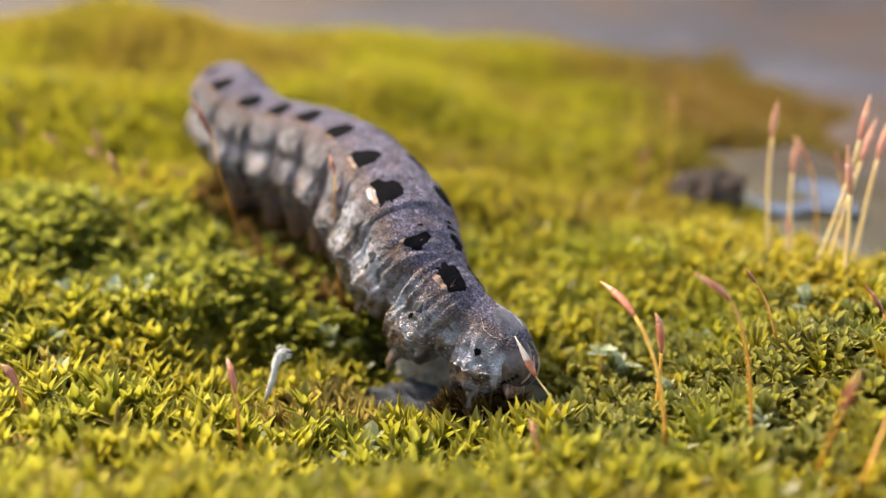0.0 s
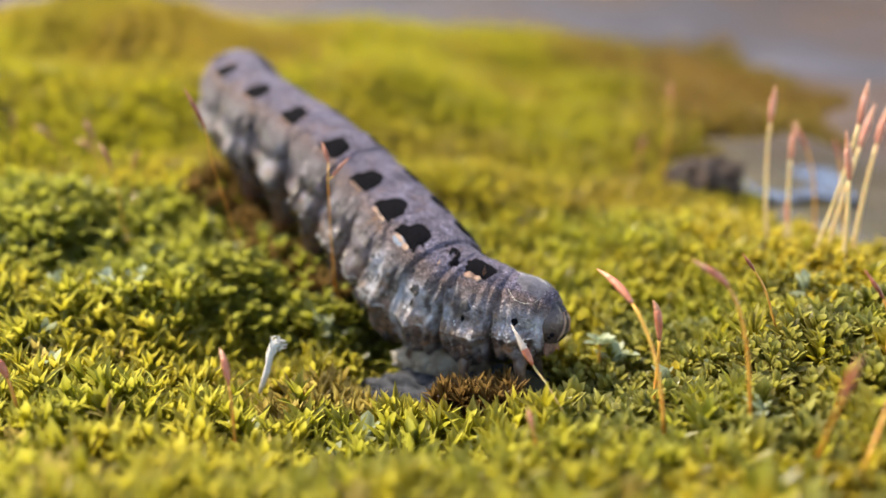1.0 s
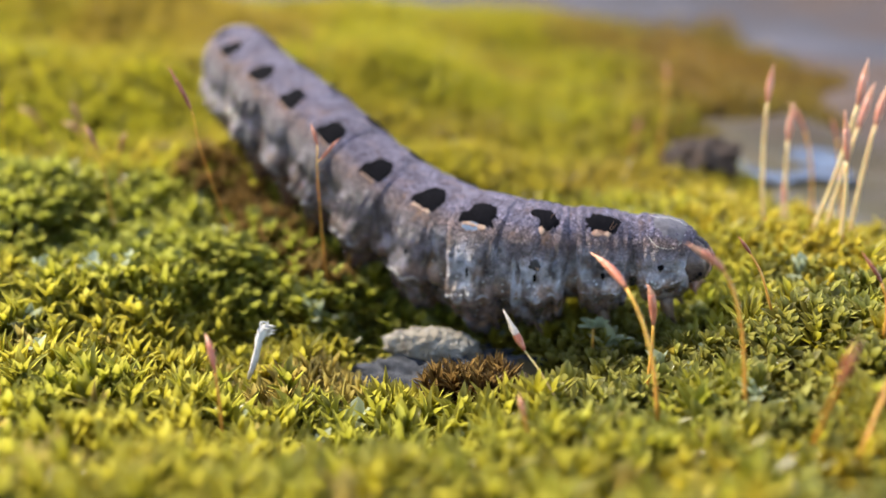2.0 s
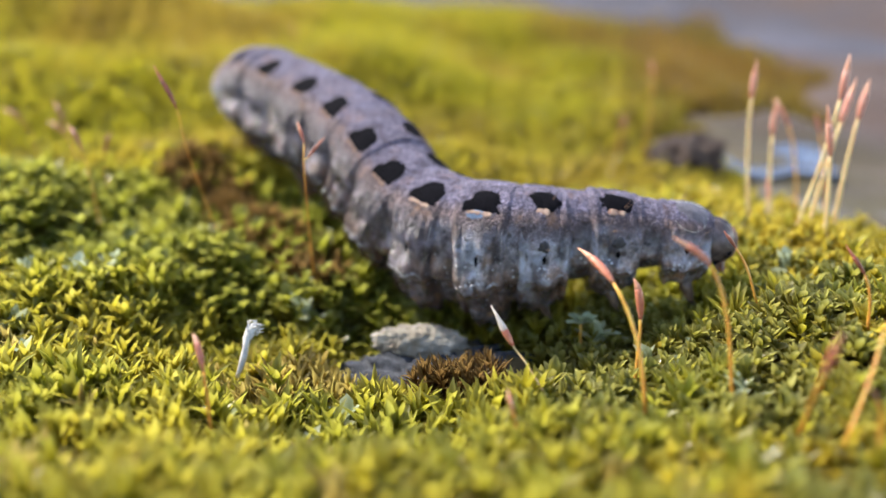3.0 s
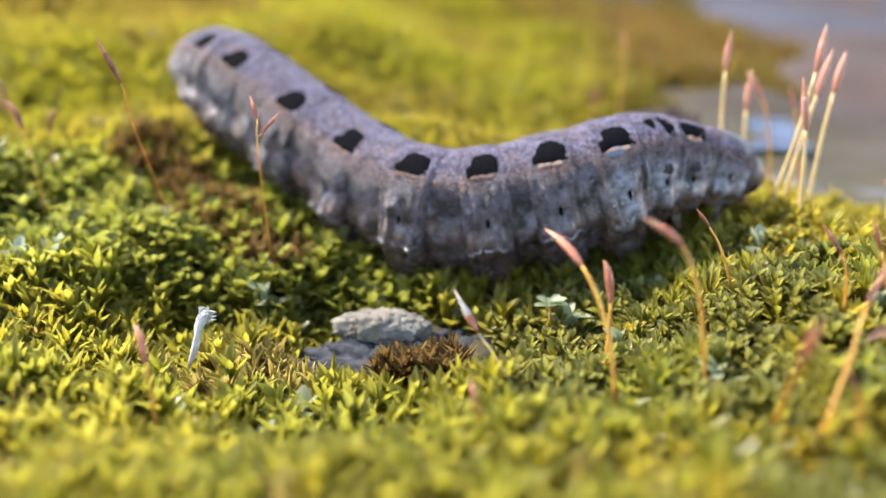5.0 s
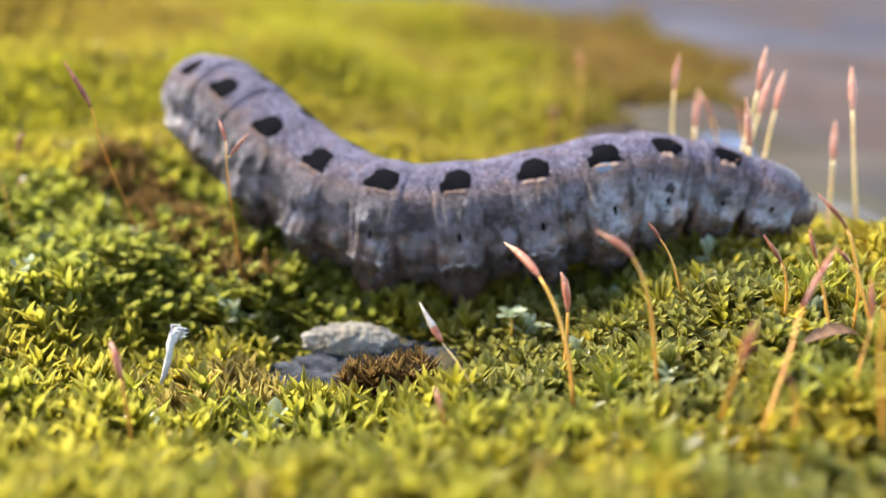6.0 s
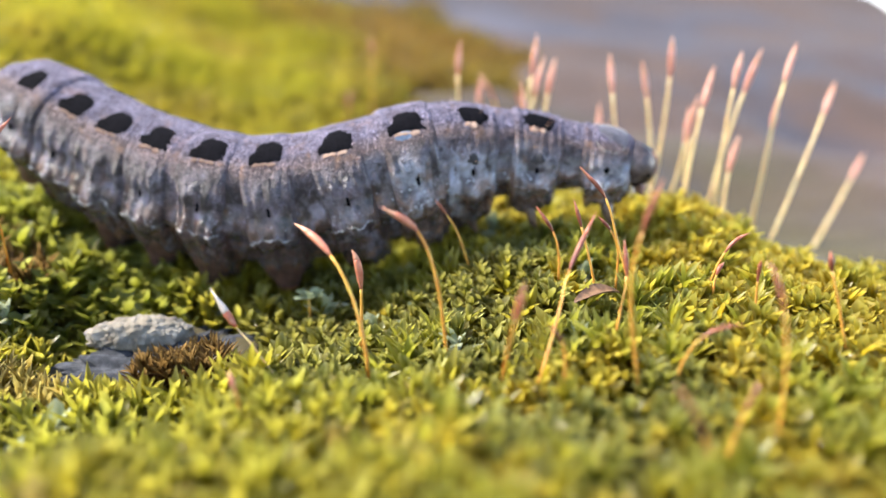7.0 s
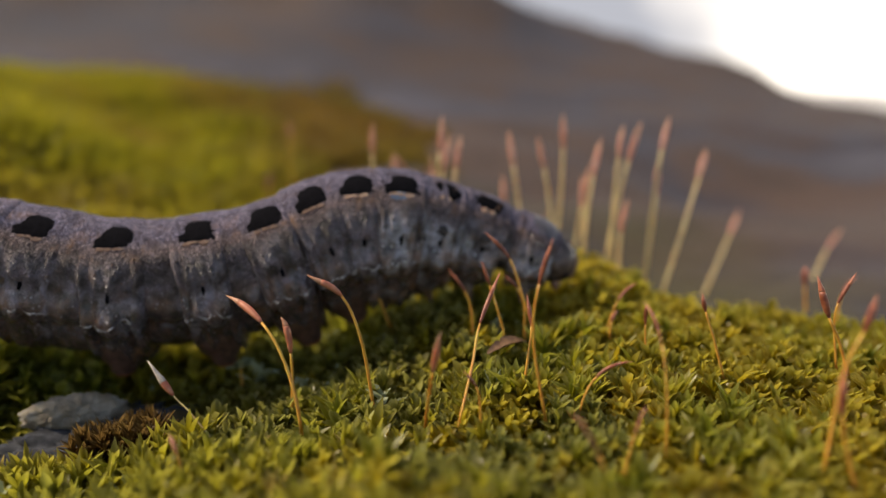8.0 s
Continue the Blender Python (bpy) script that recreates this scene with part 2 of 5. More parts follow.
    dr = ramp(nodes, (0.12, (1.0, 1.0, 1.0)), (0.22, (0.0, 0.0, 0.0)))
    links.new(dots.outputs["Distance"], dr.inputs["Fac"])
    where = ramp(nodes, (0.44, (0.0, 0.0, 0.0)), (0.54, (0.8, 0.8, 0.8)), (0.66, (0.8, 0.75, 0.75)), (0.78, (0.2, 0.2, 0.2)))
    links.new(wob, where.inputs["Fac"])
    col = mixed(nodes, links, maths(nodes, links, "MULTIPLY", dr.outputs["Color"], maths(nodes, links, "MULTIPLY", where.outputs["Color"], 0.85)), col, (0.80, 0.80, 0.84))
    # the first segments are paler and greener; sky sheen is added to their tint
    col = mixed(nodes, links, mask.outputs["Color"], col, mixed(nodes, links, 1.0, col, info.outputs["Color"], "MULTIPLY"))
    links.new(col, bsdf.inputs["Base Color"])
    gloss = ramp(nodes, (0.26, (0.8, 0.8, 0.8)), (0.40, (0.45, 0.45, 0.45)), (0.50, (0.32, 0.32, 0.32)), (0.75, (0.26, 0.26, 0.26)))
    links.new(wob, gloss.inputs["Fac"])
    links.new(gloss.outputs["Color"], bsdf.inputs["Roughness"])
    shine = ramp(nodes, (0.22, (0.22, 0.22, 0.22)), (0.46, (0.8, 0.8, 0.8)))
    links.new(wob, shine.inputs["Fac"])
    links.new(shine.outputs["Color"], bsdf.inputs["Specular IOR Level"])
    wet = ramp(nodes, (0.33, (0.0, 0.0, 0.0)), (0.46, (0.7, 0.7, 0.7)), (0.68, (0.9, 0.9, 0.9)), (0.8, (0.2, 0.2, 0.2)))
    links.new(wob, wet.inputs["Fac"])
    links.new(wet.outputs["Color"], bsdf.inputs["Coat Weight"])
    bsdf.inputs["Coat Roughness"].default_value = 0.20
    bsdf.inputs["Subsurface Weight"].default_value = 0.12
    bsdf.inputs["Subsurface Radius"].default_value = (0.6, 0.4, 0.3)
    bsdf.inputs["Subsurface Scale"].default_value = 0.0004
    h = maths(nodes, links, "ADD", maths(nodes, links, "MULTIPLY", maths(nodes, links, "MINIMUM", grain.outputs["Distance"], 0.28), 2.6), maths(nodes, links, "ADD", maths(nodes, links, "MULTIPLY", mottled, 2.5), speck))
    h = maths(nodes, links, "ADD", h, maths(nodes, links, "MULTIPLY", maths(nodes, links, "MULTIPLY", crease, mask.outputs["Color"]), 2.0))
    h = maths(nodes, links, "ADD", h, maths(nodes, links, "MULTIPLY", maths(nodes, links, "MULTIPLY", dr.outputs["Color"], where.outputs["Color"]), 0.8))
    h = maths(nodes, links, "SUBTRACT", h, maths(nodes, links, "MULTIPLY", maths(nodes, links, "MULTIPLY", pr.outputs["Color"], pw.outputs["Color"]), 1.2))
    bumped(nodes, links, bsdf, h, 1.0, 0.00014)
    return m


def plain_material(name, a, b, scale, rough, relief=0.3, distance=0.00005, spec=0.5, sss=0.0):
    m, nodes, links, bsdf = material(name)
    co = nodes.new("ShaderNodeTexCoord").outputs["Object"]
    n = noise_tex(nodes, links, co, scale, 4.0, 0.65)
    wide = noise_tex(nodes, links, co, scale * 0.2, 2.0)
    spread = nodes.new("ShaderNodeMapRange")
    links.new(maths(nodes, links, "ADD", maths(nodes, links, "MULTIPLY", n, 0.6), maths(nodes, links, "MULTIPLY", wide, 0.4)), spread.inputs["Value"])
    spread.inputs["From Min"].default_value, spread.inputs["From Max"].default_value = 0.38, 0.62
    links.new(mixed(nodes, links, spread.outputs[0], a, b), bsdf.inputs["Base Color"])
    bsdf.inputs["Roughness"].default_value = rough
    bsdf.inputs["Specular IOR Level"].default_value = spec
    if sss:
        bsdf.inputs["Subsurface Weight"].default_value = sss
        bsdf.inputs["Subsurface Scale"].default_value = 0.0004
    bumped(nodes, links, bsdf, n, relief, distance)
    return m


MOSS = leaf_material("moss_leaf", (0.12, 0.075, 0.010), (0.258, 0.214, 0.016), (0.41, 0.364, 0.035), (0.60, 0.57, 0.19), fresh=(0.13, 0.19, 0.02), fresh_at=0.6)
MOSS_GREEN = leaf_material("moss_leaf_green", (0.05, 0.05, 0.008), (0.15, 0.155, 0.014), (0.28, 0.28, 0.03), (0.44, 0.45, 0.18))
# darker leaf copy: shade beside the caterpillar is put into its green
MOSS_DEEP_SHADE = leaf_material("moss_leaf_deep_shade", (0.055, 0.045, 0.010), (0.14, 0.13, 0.016), (0.29, 0.275, 0.04), (0.56, 0.55, 0.26), gloss=0.22)
MOSS_FAR = leaf_material("moss_leaf_far", (0.12, 0.11, 0.012), (0.24, 0.225, 0.018), (0.34, 0.32, 0.03), (0.38, 0.32, 0.06), patch=30.0, fresh=(0.24, 0.13, 0.04), fresh_at=0.85, gloss=0.5, hue_size=26.0)
MOSS_OLIVE = leaf_material("moss_leaf_olive", (0.05, 0.04, 0.010), (0.11, 0.09, 0.014), (0.18, 0.15, 0.025), (0.25, 0.16, 0.045), patch=30.0, fresh=(0.21, 0.11, 0.035), fresh_at=0.85, gloss=0.5, hue_size=26.0)
MOSS_GOLD = leaf_material("moss_leaf_gold", (0.12, 0.065, 0.018), (0.27, 0.19, 0.04), (0.42, 0.34, 0.09), (0.58, 0.52, 0.24), fresh_at=0.0)
MOSS_AMBER = leaf_material("moss_leaf_amber", (0.14, 0.078, 0.009), (0.325, 0.231, 0.016), (0.49, 0.396, 0.04), (0.65, 0.575, 0.19), gloss=0.22, glow=0.72, fresh=(0.20, 0.22, 0.015), fresh_at=0.55, old=(0.22, 0.085, 0.016))
MOSS_BROWN = leaf_material("moss_leaf_brown", (0.045, 0.022, 0.010), (0.10, 0.055, 0.020), (0.18, 0.11, 0.035), (0.32, 0.23, 0.10), fresh_at=0.0)
PALE_LEAF = leaf_material("pale_moss_leaf", (0.20, 0.24, 0.11), (0.32, 0.37, 0.21), (0.46, 0.51, 0.34), (0.60, 0.64, 0.48), glow=0.4, fresh_at=0.0)
GROUND = ground_material()
SLATE = rock_material("blue_grey_slate", (0.016, 0.018, 0.025), (0.05, 0.057, 0.075), (0.17, 0.18, 0.215), 900.0, 0.8, 0.0007)
PEBBLE = rock_material("pale_grain", (0.22, 0.17, 0.12), (0.42, 0.37, 0.29), (0.60, 0.56, 0.48), 700.0, 0.9, 0.0004)
BROWN_ROCK = rock_material("brown_rock", (0.025, 0.014, 0.009), (0.06, 0.034, 0.022), (0.11, 0.07, 0.05), 260.0, 0.8, 0.0006)
SKIN = skin_material()
SPOT = plain_material("black_spot", (0.003, 0.003, 0.004), (0.008, 0.0075, 0.010), 4200.0, 0.95, 0.5, 0.00006, 0.04)
DUSK = plain_material("dusky_spot", (0.02, 0.02, 0.022), (0.07, 0.065, 0.07), 3800.0, 0.6, 0.5, 0.00006, 0.25)
CREAM = plain_material("cream_mark", (0.22, 0.12, 0.09), (0.50, 0.35, 0.26), 2200.0, 0.85, 0.8, 0.0001, 0.15)
CREAM_DULL = plain_material("dull_cream_mark", (0.10, 0.060, 0.050), (0.27, 0.18, 0.14), 2200.0, 0.9, 0.8, 0.0001, 0.05)
BLUE_SHEEN = plain_material("blue_grey_sheen", (0.06, 0.09, 0.15), (0.20, 0.25, 0.33), 2200.0, 0.3, 0.8, 0.0001)
SHINE = plain_material("painted_shine", (0.16, 0.13, 0.13), (0.72, 0.70, 0.72), 2600.0, 0.15, 0.8, 0.0001)
SHIELD = plain_material("blue_grey_shield", (0.05, 0.046, 0.056), (0.16, 0.148, 0.17), 1900.0, 0.45, 0.6, 0.00010)
HEADSKIN = plain_material("head_capsule", (0.018, 0.013, 0.012), (0.12, 0.09, 0.088), 1300.0, 0.25, 1.0, 0.00016)
MOUTH = plain_material("mouthparts", (0.16, 0.075, 0.05), (0.42, 0.26, 0.20), 3000.0, 0.35, 0.3, sss=0.2)
LEG = plain_material("leg", (0.05, 0.03, 0.022), (0.20, 0.13, 0.09), 2600.0, 0.3)
PROLEG = plain_material("proleg", (0.05, 0.026, 0.020), (0.14, 0.075, 0.058), 2200.0, 0.4, 0.5)
FOOT = plain_material("proleg_foot", (0.16, 0.055, 0.025), (0.36, 0.14, 0.07), 2400.0, 0.4, 0.4)
STALK_PALE = plain_material("pale_stalk", (0.58, 0.40, 0.16), (0.74, 0.60, 0.30), 900.0, 0.4, 0.3, sss=0.1)
STALK = plain_material("seta_stalk", (0.58, 0.24, 0.04), (0.68, 0.42, 0.07), 900.0, 0.35, 0.3, sss=0.1)
CAPSULE = plain_material("capsule", (0.38, 0.105, 0.06), (0.58, 0.235, 0.14), 2100.0, 0.38, 0.5, sss=0.1)
CAPSULE_PALE = plain_material("pale_capsule", (0.44, 0.17, 0.11), (0.64, 0.34, 0.25), 2100.0, 0.4, 0.4, sss=0.2)
CAPSULE_DARK = plain_material("ripe_capsule", (0.17, 0.04, 0.024), (0.38, 0.12, 0.06), 2100.0, 0.4, 0.5)
BEAK = plain_material("capsule_beak", (0.46, 0.18, 0.10), (0.66, 0.36, 0.22), 2100.0, 0.45, 0.4)
WHITE_HOOD = plain_material("papery_hood", (0.46, 0.36, 0.30), (0.76, 0.68, 0.60), 2400.0, 0.6, 0.4)
FIBRE = plain_material("white_fibre", (0.50, 0.46, 0.40), (0.78, 0.75, 0.70), 2600.0, 0.7, 0.7)
CRUMB = plain_material("pale_crumb", (0.34, 0.34, 0.20), (0.52, 0.52, 0.38), 2600.0, 0.6, 0.5)
DRY = plain_material("dry_leaf", (0.07, 0.035, 0.018), (0.26, 0.14, 0.07), 1400.0, 0.7, 0.6)


# ------------------------------------------------------------------ mesh helpers
def mesh_from(name, verts, faces, mat, smooth=True):
    me = bpy.data.meshes.new(name)
    me.from_pydata([tuple(v) for v in verts], [], [tuple(f) for f in faces])
    me.materials.append(mat)
    if smooth:
        me.polygons.foreach_set("use_smooth", [True] * len(me.polygons))
    me.update()
    return me


def part(name, me, parent, label=""):
    ob = new(name, me)
    ob.parent = parent
    return tagged(ob, label)


def smooth(a, b, x):
    """From 0 at a to 1 at b, with soft ends; b may lie below a."""
    s = min(1.0, max(0.0, (x - a) / (b - a)))
    return s * s * (3 - 2 * s)


def tube(points, radii, sides=7, close=True):
    """Rings of vertices round a line of points."""
    verts, faces = [], []
    pts = [Vector(p) for p in points]
    for i, p in enumerate(pts):
        d = (pts[min(i + 1, len(pts) - 1)] - pts[max(i - 1, 0)]).normalized()
        u = d.cross(Vector((0.3, 0.9, 0.2))).normalized()
        v = d.cross(u)
        for k in range(sides):
            a = 2 * math.pi * k / sides
            verts.append(p + (u * math.cos(a) + v * math.sin(a)) * radii[i])
    for i in range(len(pts) - 1):
        for k in range(sides):
            a, b = i * sides + k, i * sides + (k + 1) % sides
            faces.append((a, b, b + sides, a + sides))
    if close:
        faces.append(tuple(range(sides))[::-1])
        faces.append(tuple(range((len(pts) - 1) * sides, len(pts) * sides)))
    return verts, faces


def bent_way(points, u):
    """Place and direction at u on the smooth line through the points."""
    n = len(points) - 1
    i = min(n - 1, max(0, int(math.floor(u))))
    s = u - i
    p = [Vector(points[min(n, max(0, j))]) for j in (i - 1, i, i + 1, i + 2)]
    if i == 0:
        p[0] = p[1] * 2 - p[2]
    if i == n - 1:
        p[3] = p[2] * 2 - p[1]
    at = 0.5 * (2 * p[1] + (p[2] - p[0]) * s + (2 * p[0] - 5 * p[1] + 4 * p[2] - p[3]) * s ** 2 + (3 * p[1] - p[0] - 3 * p[2] + p[3]) * s ** 3)
    way = 0.5 * ((p[2] - p[0]) + 2 * (2 * p[0] - 5 * p[1] + 4 * p[2] - p[3]) * s + 3 * (3 * p[1] - p[0] - 3 * p[2] + p[3]) * s ** 2)
    return at, way.normalized()


def bent(points, u):
    return bent_way(points, u)[0]


# ------------------------------------------------------------------ ground
# heights of the moss top, in millimetres: x, y, z
HILLS_NEAR = [(0, -12, 0.2), (-15, -12, 0.0), (15, -14, 1.0), (-23, 2, -1.4), (-12, 8, -3.8), (-1, 1, -3.6), (9, 1, -1.6), (11, -5, -0.5),
              (16, -5.5, -0.2), (20, 0, 0.4), (26, 4, 2.0), (-10, 17, 1.3), (-16, 19, 1.6), (-5, 20.5, 0.2), (-10, 25, 2.3), (4, 16.5, -2.2), (-4, 12, -5.8), (-12, 12.6, -5.4), (3, 10, -5.8), (5, 5, -5.0), (-22, 19, 2.6)]
HILLS_MID = [(-35, 29, 6), (10, 22, -1.0), (20, 29, 3.0), (29, 20, 2.9), (1, 45, 8), (-22, 38, 8.6), (-8, 29, 3.8), (0, 21, -0.9), (16, 14, -1.0),
             (-40, 75, 20), (-8, 95, 22), (26, 74, 10), (46, 66, 0.2), (50, 76, -0.2), (45, 90, 3.5), (38, 58, 0.6), (33, 8, 2.4), (40, 8, 3.6), (38, 24, -0.5), (40, 50, 0.4), (41, 38, -0.6), (24, 44, 4.0)]
HILLS_FAR = [(51, -4, 0.4), (47, -14, 1.3), (30, -19, 0.6), (24, -5, 0.8), (58, 8, -4), (60, 22, -4), (72, -16, -7), (23, 140, 26), (-85, 60, 24), (-60, 110, 33), (-60, -10, 1),
             (0, -45, -3), (110, 60, -8), (48, 116, 11), (34, 118, 17), (72, 124, 6), (70, 108, 8), (62, 98, 6), (-20, 140, 24), (0, -90, -4), (90, -50, -9), (58, -24, -2), (52, 50, 0.5)]
HILLS = np.array(HILLS_NEAR + HILLS_MID + HILLS_FAR, dtype=float)


def skyline(x, y):
    """How high, in degrees, the stone ridge stands in the direction of x, y."""
    az = math.degrees(math.atan2(x, y))
    if abs(az) > 120:
        return -6.0
    return float(np.interp(az, [-120, -70, -20, 20, 29.6, 37, 44, 50, 56, 66, 120], [-6, 9, 10, 9, 5.2, 2.5, 0.7, -1.3, -3.2, -6.0, -8.0]))


def ground_z(x, y):
    """Height of the moss top or the rock at x, y; all in millimetres."""
    d2 = (HILLS[:, 0] - x) ** 2 + (HILLS[:, 1] - y) ** 2 + (3.0 + 0.3 * max(0.0, min(80.0, y - 24))) ** 2
    w = d2 ** -1.7
    z = float((w * HILLS[:, 2]).sum() / w.sum())
    r = math.hypot(x, y + 40)
    if r < 260:
        calm = 1 - 0.75 * smooth(25, 60, y)
        z += calm * (1.1 * noise.noise((x * 0.09, y * 0.09, 0.0)) + 0.5 * noise.noise((x * 0.27, y * 0.27, 4.0)))
    z += 4.2 * smooth(38, 62, y) * smooth(190, 120, y) * (noise.noise((x * 0.036, y * 0.030, 11.0)) + 0.4 * noise.noise((x * 0.085, y * 0.07, 15.0)))
    if r > 150:
        rough = 9 * noise.fractal((x * 0.012, y * 0.012, 2.0), 0.8, 2.0, 4)
        ridge = 20 + r * math.tan(radians(skyline(x, y + 40))) + rough * smooth(160, 300, r)
        flat = -10 + rough * 0.5
        s = smooth(170, 420, r)
        z = z * (1 - s) + ridge * s if r < 430 else ridge
        if r > 430:
            s = smooth(430, 640, r)
            z = z * (1 - s) + (-140 - 0.02 * r) * s if skyline(x, y + 40) > -5.9 else flat * (1 - s) + (-140 - 0.02 * r) * s
    return z


def bare(x, y):
    """0 where moss grows thick, towards 1 on bare stone."""
    pit = max(0.0, 1.0 - math.hypot((x - 1.6) / 7.4, (y - 9.2) / 4.9))
    b = smooth(0.06, 0.22, pit)
    lip = x + 0.8 * y + 3.0 * noise.noise((x * 0.08, y * 0.08, 7.0))
    edge = x + 5 * noise.noise((x * 0.06, y * 0.06, 9.0))
    if x > 28 + 3 * noise.noise((y * 0.1, 6.0, 0.0)):
        side = smooth(61, 68, edge - 12 * smooth(92, 110, y))
        basin = smooth(79, 73, y + 3 * noise.noise((x * 0.1, 3.0, 0.0))) * smooth(33, 38, x - 0.10 * (y - 45))
        b = max(b, min(smooth(52, 56, lip - 11 * smooth(12, 22, y)), max(side, basin)))
    b = max(b, smooth(150, 190, y + 0.5 * min(0, x) + 12 * noise.noise((x * 0.03, y * 0.03, 1.0))))
    return b


def build_ground():
    ring = [0.0]
    step = 1.3
    while ring[-1] < 400000:
        ring.append(ring[-1] + step)
        step *= 1.02 if ring[-1] < 120 else 1.05 if ring[-1] < 900 else 1.4
    turns = 168
    verts, faces = [(0, 0, 0)], []
    verts[0] = (0.0, 0.005, (ground_z(0, 5) - 3.2) * MM)
    for r in ring[1:]:
        for k in range(turns):
            a = 2 * math.pi * k / turns
            x, y = r * math.sin(a), 5 + r * math.cos(a)
            verts.append((x * MM, y * MM, (ground_z(x, y) - 3.2 * (1 - bare(x, y))) * MM))
    for k in range(turns):
        faces.append((0, 1 + (k + 1) % turns, 1 + k))
    for i in range(len(ring) - 2):
        for k in range(turns):
            a, b = 1 + i * turns + k, 1 + i * turns + (k + 1) % turns
            faces.append((a, b, b + turns, a + turns))
    g = new("ground", mesh_from("ground", verts, faces, GROUND))
    tagged(g, "dark peat under moss, brown and blue-grey stone beyond, pale ground far off", "ground", kind="structure")


def build_backdrop():
    """A glowing sheet that stands in for the bright hazy distance beyond the ridge."""
    m, nodes, links, bsdf = material("glowing_haze")
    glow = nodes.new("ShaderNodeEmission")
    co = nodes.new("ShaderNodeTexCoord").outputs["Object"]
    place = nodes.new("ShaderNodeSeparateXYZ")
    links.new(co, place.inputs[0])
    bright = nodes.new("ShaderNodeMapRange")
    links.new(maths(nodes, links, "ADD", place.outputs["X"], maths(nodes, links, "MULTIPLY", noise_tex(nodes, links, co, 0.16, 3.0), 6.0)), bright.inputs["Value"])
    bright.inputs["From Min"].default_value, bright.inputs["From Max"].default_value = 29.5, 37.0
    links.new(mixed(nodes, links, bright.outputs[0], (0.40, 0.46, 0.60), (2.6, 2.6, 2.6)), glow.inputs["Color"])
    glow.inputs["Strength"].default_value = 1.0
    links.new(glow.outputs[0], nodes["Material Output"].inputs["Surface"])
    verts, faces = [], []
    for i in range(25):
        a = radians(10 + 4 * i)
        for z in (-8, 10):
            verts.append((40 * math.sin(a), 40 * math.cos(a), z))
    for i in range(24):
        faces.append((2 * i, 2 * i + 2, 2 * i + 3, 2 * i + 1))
    tagged(new("backdrop", mesh_from("backdrop", verts, faces, m)), "glowing sheet standing in for bright white hazy distance beyond the stone ridge", "backdrop", kind="structure")


# ------------------------------------------------------------------ moss
def leaf_fine():
    """A keeled leaf of unit length along x, with its inner side up."""
    v, f = [], []
    for s, w, lift in ((0.0, 0.08, 0.0), (0.36, 0.15, 0.03), (0.70, 0.11, 0.0)):
        v += [(s, -w, lift + 0.30 * w), (s, 0, lift - 0.05), (s, w, lift + 0.30 * w)]
    v.append((1.0, 0, -0.07))
    for i in (0, 3):
        f += [(i, i + 1, i + 4, i + 3), (i + 1, i + 2, i + 5, i + 4)]
    f += [(6, 7, 9), (7, 8, 9)]
    return np.array(v), f


def leaf_round():
    """A broad spoon-shaped leaf."""
    v, f = [], []
    for s, w, lift in ((0.0, 0.10, 0.0), (0.40, 0.26, 0.04), (0.78, 0.25, 0.0)):
        v += [(s, -w, lift + 0.30 * w), (s, 0, lift - 0.05), (s, w, lift + 0.30 * w)]
    v.append((1.0, 0, -0.02))
    for i in (0, 3):
        f += [(i, i + 1, i + 4, i + 3), (i + 1, i + 2, i + 5, i + 4)]
    f += [(6, 7, 9), (7, 8, 9)]
    return np.array(v), f


def leaf_plain():
    v = [(0, 0, 0), (0.42, -0.20, 0.07), (0.42, 0, -0.02), (0.42, 0.20, 0.07), (1.0, 0, -0.04)]
    return np.array(v), [(0, 1, 2), (0, 2, 3), (1, 4, 2), (2, 4, 3)]


